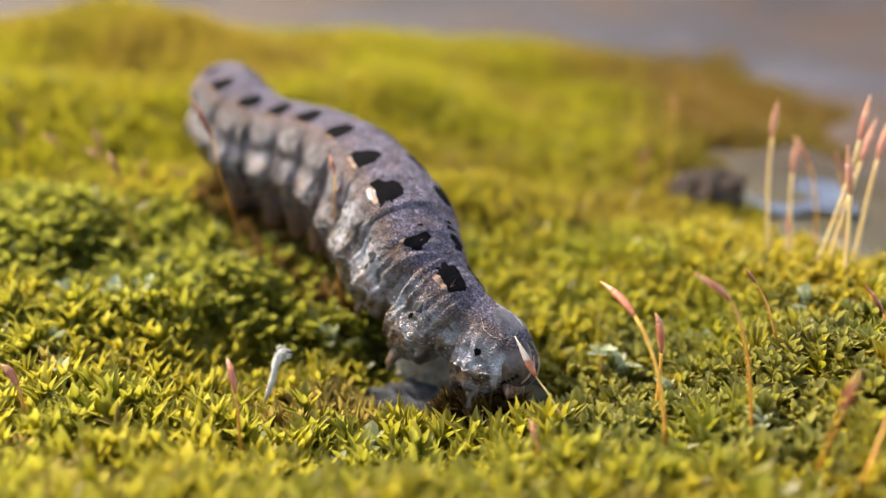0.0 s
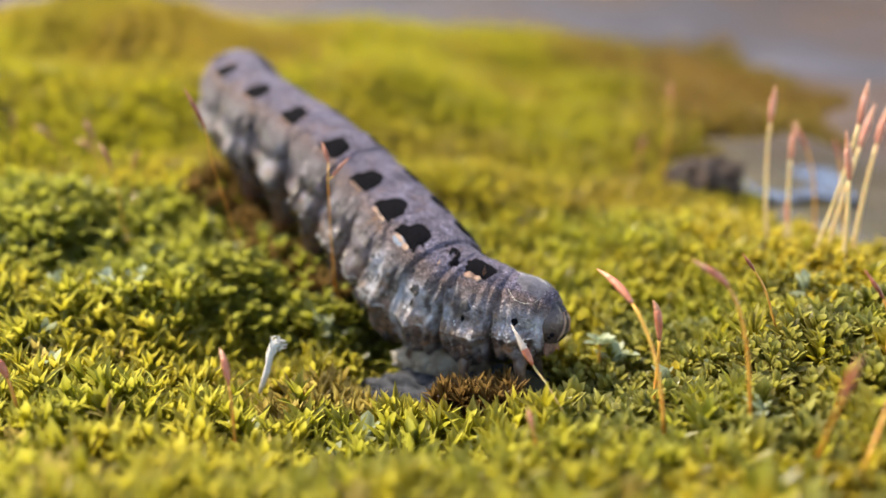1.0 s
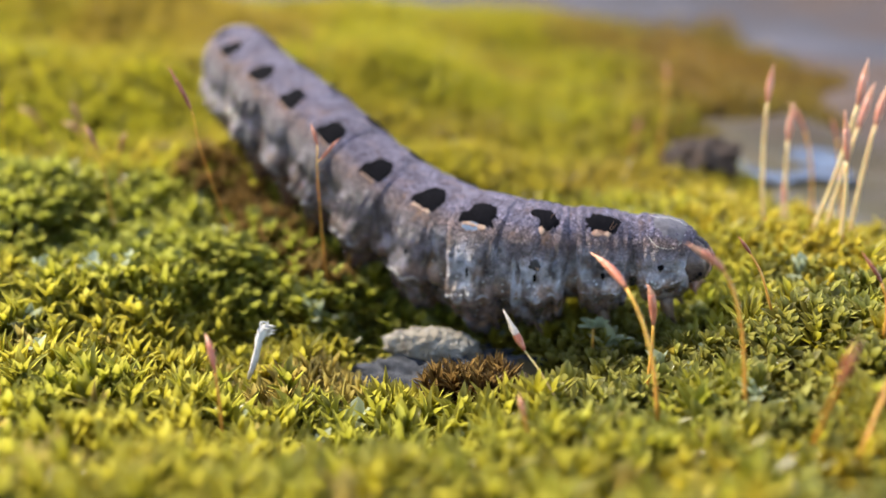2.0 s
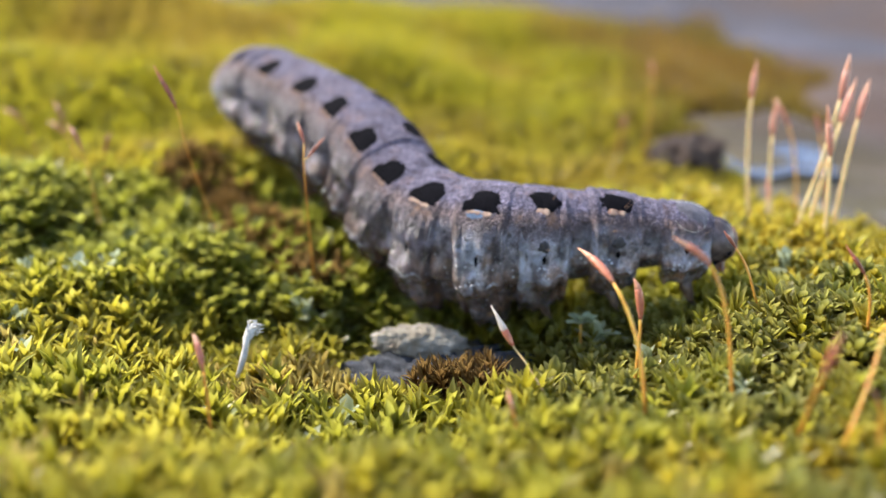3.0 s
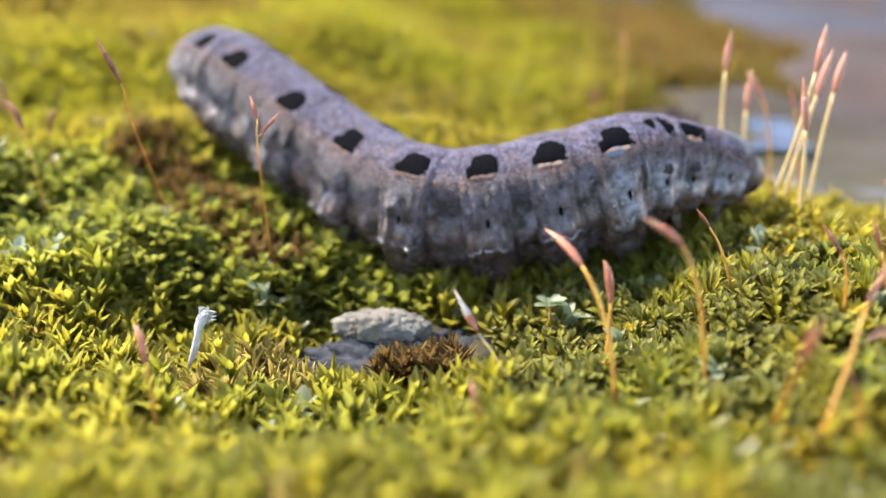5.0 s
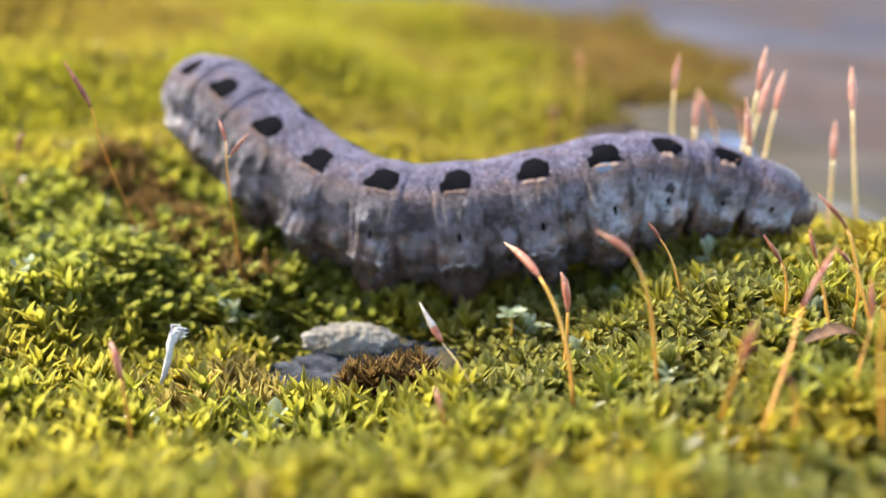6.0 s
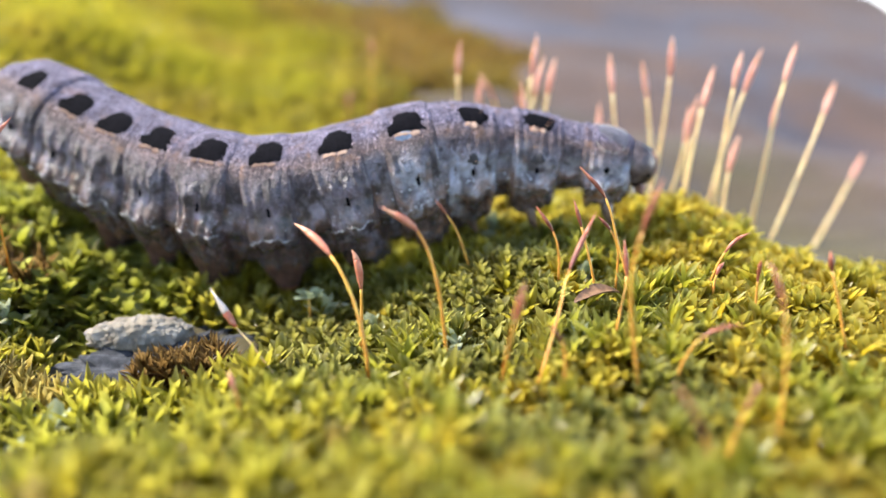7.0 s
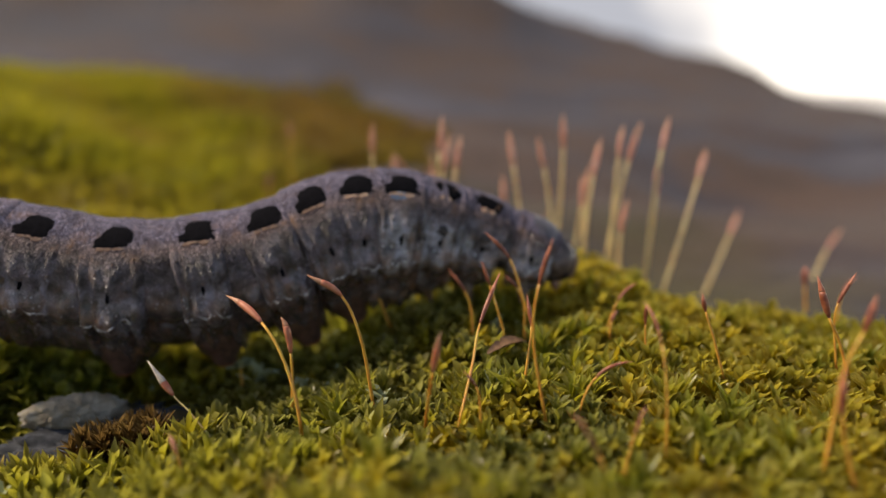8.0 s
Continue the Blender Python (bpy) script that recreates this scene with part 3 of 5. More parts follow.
def moss_field(name, spots, mat, leaf, leaves, size, label, slim=1.0, upright=0.0, seed=1):
    """One mesh of shoots, each a spiral rosette of leaves. spots: x, y, z, scale of each shoot, in millimetres."""
    rng = np.random.default_rng(seed)
    lv, lf = leaf
    spots = np.asarray(spots, float)
    n = len(spots)
    idx = np.repeat(np.arange(n), leaves)
    rank = np.tile(np.arange(leaves), n) / max(1, leaves - 1)
    az = np.repeat(rng.uniform(0, 2 * np.pi, n), leaves) + np.tile(np.arange(leaves), n) * 2.399 + rng.normal(0, 0.25, n * leaves)
    # old leaves low and spread, young ones high and steep
    elev = np.radians(8 + upright * 22 + rank * (58 + 10 * upright)) + rng.normal(0, 0.26, n * leaves)
    scale = spots[idx, 3] * size * (0.72 + 0.5 * np.sin(np.pi * (0.25 + 0.6 * rank))) * rng.uniform(0.8, 1.2, n * leaves)
    stem = (rank - 0.62) * 1.35 * spots[idx, 3] * size
    lean = rng.normal(0, 0.22, (n, 2))
    ce, se, ca, sa = np.cos(elev), np.sin(elev), np.cos(az), np.sin(az)
    fwd = np.stack([ce * ca, ce * sa, se], 1)
    side = np.stack([-sa, ca, np.zeros_like(sa)], 1)
    twist = rng.normal(0, 0.5, n * leaves)
    up = np.cross(fwd, side) * -1.0
    up = np.where((up[:, 2] < 0)[:, None], -up, up)
    side = side * np.cos(twist)[:, None] + up * np.sin(twist)[:, None]
    up = np.cross(side, fwd)
    up = np.where((up[:, 2] < 0)[:, None], -up, up)
    base = spots[idx, :3].copy()
    base[:, 2] += stem
    base[:, :2] += lean[idx] * stem[:, None]
    # leaves bend outwards towards the tip
    curl = rng.uniform(-0.12, 0.42, n * leaves)
    broad = rng.uniform(0.7, 1.15, n * leaves)
    x = lv[None, :, 0]
    P = (base[:, None, :] + fwd[:, None, :] * (x * scale[:, None])[..., None]
         + side[:, None, :] * (lv[None, :, 1] * slim * (broad * scale)[:, None])[..., None]
         + up[:, None, :] * ((lv[None, :, 2] - curl[:, None] * x ** 2) * scale[:, None])[..., None])
    P = P.reshape(-1, 3) * MM
    m = len(lv)
    total = n * leaves
    loops = np.concatenate([np.array(f) for f in lf])
    sizes = np.array([len(f) for f in lf])
    all_loops = (np.arange(total)[:, None] * m + loops[None, :]).ravel()
    all_sizes = np.tile(sizes, total)
    starts = np.concatenate([[0], np.cumsum(all_sizes)[:-1]])
    me = bpy.data.meshes.new(name)
    me.vertices.add(len(P))
    me.vertices.foreach_set("co", P.ravel())
    me.loops.add(len(all_loops))
    me.loops.foreach_set("vertex_index", all_loops.astype(np.int32))
    me.polygons.add(len(all_sizes))
    me.polygons.foreach_set("loop_start", starts.astype(np.int32))
    me.polygons.foreach_set("use_smooth", np.ones(len(all_sizes), bool))
    along = me.attributes.new("along", "FLOAT", "POINT")
    along.data.foreach_set("value", np.tile(lv[:, 0], total).astype(np.float32))
    age = me.attributes.new("age", "FLOAT", "POINT")
    age.data.foreach_set("value", np.repeat(1.0 - rank, m).astype(np.float32))
    me.materials.append(mat)
    me.update(calc_edges=True)
    me.validate()
    return tagged(new(name, me), label, "moss", kind="stuff")


def scatter(x0, x1, y0, y1, gap, seed):
    rng = random.Random(seed)
    y = y0
    odd = 0
    while y < y1:
        x = x0 + (gap * 0.5 if odd else 0)
        while x < x1:
            yield x + rng.uniform(-0.42, 0.42) * gap, y + rng.uniform(-0.42, 0.42) * gap, rng
            x += gap
        y += gap * 0.87
        odd = 1 - odd


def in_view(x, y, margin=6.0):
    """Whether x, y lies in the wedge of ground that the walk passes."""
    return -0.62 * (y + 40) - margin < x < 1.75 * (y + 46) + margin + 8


def build_moss():
    near, mid, far, brown, bank, deep, olive, pale, gold, amber = [], [], [], [], [], [], [], [], [], []
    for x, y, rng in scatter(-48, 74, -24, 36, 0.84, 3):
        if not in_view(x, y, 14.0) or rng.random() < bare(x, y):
            continue
        s = rng.uniform(0.62, 1.4)
        d = math.hypot(x - 1, y + 40)
        clump = 0.9 * noise.noise((x * 0.33, y * 0.33, 2.0))
        spot = (x, y, ground_z(x, y) - 1.6 + clump + rng.uniform(-0.7, 0.5), s)
        # strip under the tail: brown moss that doubles as its painted shadow
        along = min(1.0, max(0.0, ((x + 21) * 13 + (y - 33) * -14) / 365))
        shade_litter = math.hypot(x + 21 - 13 * along, y - 33 + 14 * along)
        tuft = math.hypot((x - 2.5) / 3.0, (y - 5.6) / 1.9)
        lip = math.hypot((x + 7.5) / 8.5, (y - 7.6 - 0.6 * noise.noise((x * 0.4, 0.0, 1.0))) / 3.2)
        if tuft < 1.0 or (shade_litter < 2.6 and rng.random() < 0.75):
            brown.append(spot)
        elif lip < 1.0 and rng.random() < 1.1 * (1.25 - lip):
            gold.append(spot)
        elif y < 9 and noise.noise((x * 0.24, y * 0.24, 14.0)) + rng.uniform(-0.15, 0.15) > 0.30:
            (gold if x < 14 else amber).append((x, y, spot[2] - 0.5, s))
        # outer slope: its golden backlight is put into amber leaves
        elif rng.random() < 0.9 * smooth(28, 36, x + 0.25 * y + 4 * noise.noise((x * 0.2, y * 0.2, 3.0))):
            amber.append(spot)
        elif y < -7 and x > 10 and noise.noise((x * 0.2, y * 0.2, 21.0)) + rng.uniform(-0.2, 0.2) > 0.06:
            amber.append(spot)
        # pale shoots strewn in as coloured stand-ins for whitish leaf glints
        elif rng.random() < 0.02 and -5 < y < 16:
            pale.append(spot)
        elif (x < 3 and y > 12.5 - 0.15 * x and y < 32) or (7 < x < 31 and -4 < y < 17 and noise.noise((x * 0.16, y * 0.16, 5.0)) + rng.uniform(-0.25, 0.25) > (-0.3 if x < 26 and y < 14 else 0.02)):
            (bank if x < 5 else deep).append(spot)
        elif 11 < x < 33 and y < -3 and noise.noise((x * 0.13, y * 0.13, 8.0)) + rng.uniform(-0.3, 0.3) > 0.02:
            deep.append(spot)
        elif d < 66:
            near.append(spot)
        else:
            mid.append(spot)
    for x, y, rng in scatter(-3, 8, 2.8, 8.2, 0.62, 5):
        if math.hypot((x - 2.5) / 3.1, (y - 5.6) / 1.9) < 1:
            brown.append((x, y, ground_z(x, y) + 0.5, rng.uniform(0.8, 1.2)))
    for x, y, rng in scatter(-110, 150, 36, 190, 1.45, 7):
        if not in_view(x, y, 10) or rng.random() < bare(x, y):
            continue
        dull = smooth(18, 48, x + 14 * noise.noise((x * 0.05, y * 0.05, 3.0))) * smooth(40, 56, y)
        (olive if rng.random() < dull else far).append((x, y, ground_z(x, y) - 1.4 + rng.uniform(-0.4, 0.4), rng.uniform(0.8, 1.2)))
    moss_field("moss_carpet", near, MOSS, leaf_fine(), 20, 1.45, "sunlit yellow-green moss of pointed leafy shoots", upright=0.6, seed=11)
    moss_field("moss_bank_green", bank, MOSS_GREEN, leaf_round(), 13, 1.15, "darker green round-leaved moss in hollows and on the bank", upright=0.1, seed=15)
    moss_field("moss_hollow", deep, MOSS_DEEP_SHADE, leaf_round(), 19, 1.02, "deep green leafy moss with shade beside the caterpillar put into its colour", slim=0.74, upright=0.65, seed=16)
    moss_field("moss_pale_shoots", pale, PALE_LEAF, leaf_round(), 11, 1.2, "scattered moss shoots coloured pale grey-green as stand-ins for leaf glints", slim=0.9, upright=0.5, seed=18)
    moss_field("moss_bank", mid, MOSS, leaf_plain(), 12, 1.2, "yellow-green moss bank behind the crawling caterpillar", seed=12)
    moss_field("moss_mounds", far, MOSS_FAR, leaf_plain(), 11, 1.5, "soft yellow-green moss mounds in the distance", seed=13)
    moss_field("moss_olive_mounds", olive, MOSS_OLIVE, leaf_plain(), 11, 1.5, "dull olive and brown moss beside the puddle", seed=17)
    moss_field("dry_moss_lip", gold, MOSS_GOLD, leaf_fine(), 17, 1.35, "golden half-dried moss on the lip of the hollow", slim=0.75, upright=0.9, seed=19)
    moss_field("moss_amber_shoots", amber, MOSS_AMBER, leaf_round(), 18, 1.08, "golden and amber leafy moss, with backlight painted into it on the outer slope", slim=0.8, upright=0.5, seed=20)
    moss_field("dry_moss_tuft", brown, MOSS_BROWN, leaf_fine(), 15, 1.3, "brown dried moss tuft beside the slate, and a strip as shadow under the tail", slim=0.6, upright=1.0, seed=14)


# ------------------------------------------------------------------ sporophytes
SPOROPHYTES = [
    ((27.6, 24.2, 15.0), (27.8, 22.9, 10.1), 1.8),
    ((30.0, 24.9, 11.9), (30.3, 24.1, 9.8), 1.4),
    ((32.5, 19.4, 15.7), (30.0, 19.2, 6.0), 1.7),
    ((34.0, 20.7, 13.8), (31.2, 19.6, 6.0), 1.7),
    ((35.4, 21.3, 13.6), (33.4, 19.8, 6.0), 1.7),
    ((30.1, 17.1, 12.2), (30.8, 16.3, 10.5), 1.4),
    ((39.0, 18.4, 14.2), (39.9, 15.9, 6.7), 1.8),
    ((40.7, 16.1, 13.8), (41.5, 13.8, 6.7), 1.8),
    ((43.7, 16.4, 15.8), (42.3, 15.2, 8.5), 1.8),
    ((39.2, 19.7, 9.8), (39.5, 18.8, 7.1), 1.4),
    ((46.0, 13.4, 13.6), (42.9, 11.3, 4.6), 1.8),
    ((46.9, 16.1, 10.8), (46.0, 14.8, 4.4), 1.6),
    ((47.2, 11.8, 14.9), (45.2, 10.1, 4.6), 1.8),
    ((50.2, 12.9, 15.0), (46.2, 12.3, 4.9), 1.8),
    ((51.9, 11.0, 15.6), (48.0, 8.6, 4.1), 1.8),
    ((52.8, 13.1, 10.8), (50.9, 12.2, 3.6), 1.6),
    ((58.9, 13.0, 12.1), (50.8, 9.6, 3.6), 1.8),
    ((48.4, 12.0, 7.9), (46.5, 10.5, 3.9), 1.4),
    ((46.1, 16.2, 9.8), (44.5, 15.7, 4.7), 1.6),
    ((68.4, 16.7, 4.5), (60.6, 13.7, -1.6), 1.6),
    ((78.4, 11.1, 2.4), (73.1, 10.1, -1.6), 1.6),
    ((58.8, 0.2, 2.8), (58.8, -0.4, 0.5), 1.4),
    ((56.4, -6.4, 3.8), (54.7, -6.2, 1.4), 0.68),
    ((37.0, -3.0, 4.9), (34.6, -2.7, 1.4), 0.7),
    ((33.9, -7.5, 4.9), (34.3, -7.3, 0.9), 0.68),
    ((28.3, -13.4, 7.6), (27.5, -16.7, 0.5), 0.45),
    ((35.2, -3.1, 3.1), (34.3, -3.5, 1.3), 0.8),
    ((29.1, -12.0, 3.5), (26.3, -10.9, 0.6), 0.54),
    ((4.5, -4.2, 1.0), (5.0, -5.3, -1.3), 0.6),
    ((20.7, -17.5, 4.5), (22.1, -19.5, 0.4), 0.45),
    ((26.1, -16.6, 3.3), (24.5, -17.0, 0.5), 0.45),
    ((-27.0, 29.9, 9.1), (-27.8, 29.2, 6.5), 1.12),
    ((-34.4, 35.9, 11.2), (-32.2, 34.5, 6.4), 1.1),
    ((-42.0, 40.6, 10.0), (-38.6, 39.7, 6.6), 1.12),
    ((-36.2, 37.4, 9.0), (-33.6, 36.7, 6.4), 1.12),
    ((-28.4, 24.7, 10.5), (-26.4, 23.2, 5.2), 1.1),
    ((-46.1, 44.6, 11.0), (-46.3, 43.8, 8.2), 1.12),
    ((29.1, 23.2, 5.6), (29.0, 22.4, 2.7), 0.8),
    ((24.7, 52.4, 7.0), (23.4, 51.4, 3.4), 0.7),
    ((26.3, 49.5, 13.5), (25.7, 47.8, 7.3), 0.8),
    ((32.5, 31.5, 11.0), (35.6, 30.6, 3.5), 1),
    ((36.4, 31.1, 9.7), (38.4, 30.2, 6.3), 0.9),
    ((-25.7, 1.2, 1.6), (-24.5, 0.8, -0.1), 1.14),
    ((-15.1, 58.0, 17.9), (-14.8, 57.0, 14.2), 0.8),
    ((9.3, 3.3, 6.0), (12.1, -2.6, -1.5), 1.1),
    ((12.5, 2.6, 4.3), (12.7, 1.7, -1.3), 1.1),
    ((-12.2, 0.0, 2.6), (-11.3, -1.7, -2.3), 0.9),
]


# nearer fruits whose stalk bends: tip, neck of the capsule, a point of the stalk, base, girth
BENT = [
    ((-18.7, 18.1, 15.6), (-17.3, 17.8, 12.5), (-17.1, 18.4, 9.5), (-16.1, 21.2, 3.5), 0.95),
    ((-8.3, 15.5, 11.8), (-7.8, 14.6, 10.4), (-7.8, 14.0, 8.6), (-8.1, 16.8, 4.5), 0.78),
    ((-6.3, 15.2, 10.8), (-7.5, 14.3, 9.5), (-7.8, 13.9, 8.5), (-8.0, 16.7, 4.5), 0.72),
    ((4.3, 2.9, 2.7), (5.5, 1.8, 0.6), (6.2, 1.0, -0.2), (7.2, 0.0, -1.6), 0.95),
    ((13.3, -1.1, 7.9), (15.2, -1.6, 6.5), (16.2, -2.1, 3.7), (16.8, -2.5, -0.9), 0.95),
    ((19.5, 7.6, 5.6), (20.3, 7.3, 4.5), (21.0, 6.9, 3.2), (21.7, 6.5, 1.1), 0.62),
    ((24.4, 2.2, 6.2), (25.4, 1.6, 4.6), (25.8, 1.4, 3.2), (25.9, 1.3, 1.4), 0.68),
    ((25.8, -0.0, 7.1), (26.3, -0.3, 5.4), (26.8, -0.8, 3.3), (27.3, -1.3, 0.8), 0.68),
    ((26.6, 1.0, 8.9), (28.1, 0.1, 7.0), (28.8, -0.7, 4.2), (29.7, -1.6, 0.9), 0.72),
    ((28.0, 0.6, 5.7), (28.8, 0.3, 4.8), (29.3, 0.0, 3.5), (29.3, -0.2, 1.0), 0.6),
    ((25.2, -3.5, 7.3), (22.9, -5.0, 4.6), (21.7, -6.3, 2.7), (19.8, -8.1, -0.2), 0.8),
    ((24.5, -10.2, 10.9), (23.8, -10.0, 8.3), (23.5, -10.0, 5.2), (24.2, -10.5, 0.2), 0.75),
    ((26.4, -4.8, 6.0), (26.4, -5.4, 4.0), (26.0, -5.8, 2.6), (25.5, -6.2, 0.8), 0.75),
    ((19.7, -8.9, 3.5), (20.4, -9.1, 2.5), (20.6, -9.2, 1.4), (20.6, -9.3, -0.0), 0.5),
    ((17.5, -10.4, 6.6), (17.6, -9.3, 4.0), (17.9, -8.1, 1.9), (18.5, -6.4, -0.6), 0.9),
    ((36.1, -10.0, 6.1), (36.4, -10.1, 4.9), (36.9, -10.5, 3.1), (37.5, -11.0, 0.8), 0.8),
    ((42.3, -13.3, 7.3), (42.9, -14.0, 4.7), (43.6, -14.4, 3.1), (44.3, -14.8, 1.4), 1.25),
    ((35.2, -21.9, 9.3), (34.7, -21.8, 7.5), (33.9, -21.6, 5.6), (32.8, -21.9, 0.3), 1.0),
    ((45.6, -13.6, 7.2), (44.6, -13.3, 5.2), (44.5, -13.3, 3.6), (44.8, -13.6, 1.3), 0.7),
    ((32.7, -22.4, 6.1), (32.7, -22.6, 3.9), (33.0, -22.8, 2.3), (33.5, -23.2, 0.3), 1.0),
]


def sporophyte(tip, base, girth, rng, neck=None, bend=None):
    """A moss fruit: a bent wiry stalk, a cylindrical capsule and its beak."""
    tip, base = Vector(tip), Vector(base)
    base.z = min(base.z, ground_z(base.x, base.y) - 0.3)
    length = (tip - base).length
    distant = 9 < tip.y < 30 and tip.x > 20
    cap = min(3.8 * rng.uniform(0.85, 1.1), length * 0.54)
    girth = min(girth, 1.25) if distant else girth
    lean = (tip - base).normalized()
    bow = lean.cross(Vector((rng.uniform(-1, 1), rng.uniform(-1, 1), 0.2))).normalized() * length * rng.uniform(0.03, 0.10)

    hood = abs(tip.x - 4.6) < 2.0 and abs(tip.y - 5.0) < 3.0 and 0.5 < tip.z < 4
    if hood:
        bow *= 0.2

    # the stalk rises steeply and bends over towards its tip
    turn = Vector((base.x + 0.25 * (tip.x - base.x), base.y + 0.25 * (tip.y - base.y), base.z + 0.88 * (tip.z - base.z)))
    turn = turn.lerp((base + tip) / 2, 0.85 if hood or distant else rng.uniform(0.0, 0.22)) + bow * 1.2

    def along(s):
        return base * (1 - s) ** 2 + turn * 2 * s * (1 - s) + tip * s * s

    split = 1 - cap / length
    if neck:
        way = [base, Vector(bend), Vector(neck), tip]
        split = 2 / 3

        def along(s):
            return bent(way, s * 3)

    ob = new("sporophyte")
    ob.location = base * MM
    pts = [(along(split * i / 9) - base) * MM for i in range(10)]
    r0 = 0.092 * MM * (1.5 if distant else 0.55 if hood or tip.z > 9 and tip.x < 0 else 0.4 + 0.6 * girth)
    part("stalk", mesh_from("stalk", *tube(pts, [r0 * (1.25 - 0.35 * i / 9) for i in range(10)], 6), STALK_PALE if distant or hood else STALK), ob, "thin amber stalk")
    ripe = not distant and not hood and (tip.x > 18 and tip.y < 9 or tip.x < 0 and tip.z > 9)
    rc = 0.215 * MM * girth * (0.88 if ripe else 1.0)
    ks = [0, 0.06, 0.16, 0.30, 0.45, 0.56, 0.64]
    ws = [0.40, 0.56, 0.80, 0.98, 1.0, 0.93, 0.84]
    if hood:
        ks, ws = [0, 0.08, 0.20, 0.34, 0.46, 0.54, 0.58], [0.46, 0.66, 0.98, 1.15, 1.0, 0.6, 0.3]
    cpts = [(along(split + (1 - split) * k) - base) * MM for k in ks]
    part("capsule", mesh_from("capsule", *tube(cpts, [rc * w for w in ws], 9), CAPSULE_PALE if distant else CAPSULE_DARK if ripe else CAPSULE), ob, "reddish-brown capsule")
    ks = [0.62, 0.70, 0.84, 1.0]
    ws = [0.86, 0.74, 0.42, 0.10]
    if hood:
        ks, ws = [0.42, 0.46, 0.55, 0.72, 1.0], [1.06, 1.08, 0.92, 0.55, 0.10]
    bpts = [(along(split + (1 - split) * k) - base) * MM for k in ks]

    part("beak", mesh_from("beak", *tube(bpts, [rc * w for w in ws], 9), WHITE_HOOD if hood else CAPSULE if ripe else BEAK), ob, "pale papery tip" if hood else "")
    label = "reddish-brown moss capsule on a thin amber stalk rising from moss"
    tagged(ob, label, "moss sporophyte", group="moss sporophytes")


def build_sporophytes():
    rng = random.Random(21)
    for tip, base, girth in SPOROPHYTES:
        sporophyte(tip, base, girth, rng)
    for tip, neck, low, base, girth in BENT:
        sporophyte(tip, base, girth, rng, neck, low)


# ------------------------------------------------------------------ small things in the hollow
def lump(name, size, mat, amount, scale, seed, cuts=4):
    bm = bmesh.new()
    bmesh.ops.create_icosphere(bm, subdivisions=cuts, radius=1.0)
    for v in bm.verts:
        p = v.co.copy()
        w = Vector((p.x * size[0], p.y * size[1], p.z * size[2])) / (size[0] * size[1] * size[2]) ** (1 / 3)
        n = 1 + amount * noise.fractal(w * scale + Vector((seed, 0, 0)), 0.8, 2.0, 5)
        n += amount * (0.4 - noise.voronoi(w * scale * 1.5 + Vector((0, seed, 0)))[0][0])
        v.co = Vector((p.x * size[0], p.y * size[1], p.z * size[2])) * n * MM
    for fc in bm.faces:
        fc.smooth = True
    me = bpy.data.meshes.new(name)
    bm.to_mesh(me)
    bm.free()
    me.materials.append(mat)
    return new(name, me)


def rosette(x, y, z, size, seed):
    """A moss shoot with broad pale leaves spread in two whorls."""
    rng = random.Random(seed)
    ob = new("moss_rosette")
    ob.location = (x * MM, y * MM, z * MM)
    lv, lf = leaf_round()
    stem = [Vector((0, 0, -2.0)) * MM, Vector((0.05, 0, -0.8)) * MM, Vector((0, 0, 0.1)) * MM]
    part("stem", mesh_from("stem", *tube(stem, [0.12 * MM, 0.11 * MM, 0.08 * MM], 6), STALK), ob)
    for i in range(11):
        inner = i >= 6
        turn = Matrix.Rotation(i * 2.399 + rng.uniform(-0.2, 0.2), 3, "Z") @ Matrix.Rotation(-radians(rng.uniform(45, 65) if inner else rng.uniform(12, 32)), 3, "Y")
        k = size * (0.7 if inner else 1.0) * rng.uniform(0.85, 1.1)
        part("leaf", mesh_from("leaf", [turn @ (Vector(v) * k) * MM for v in lv], lf, PALE_LEAF), ob)
    tagged(ob, "pale grey-green leafy moss shoot among yellow moss", "moss shoot", group="pale moss shoots")


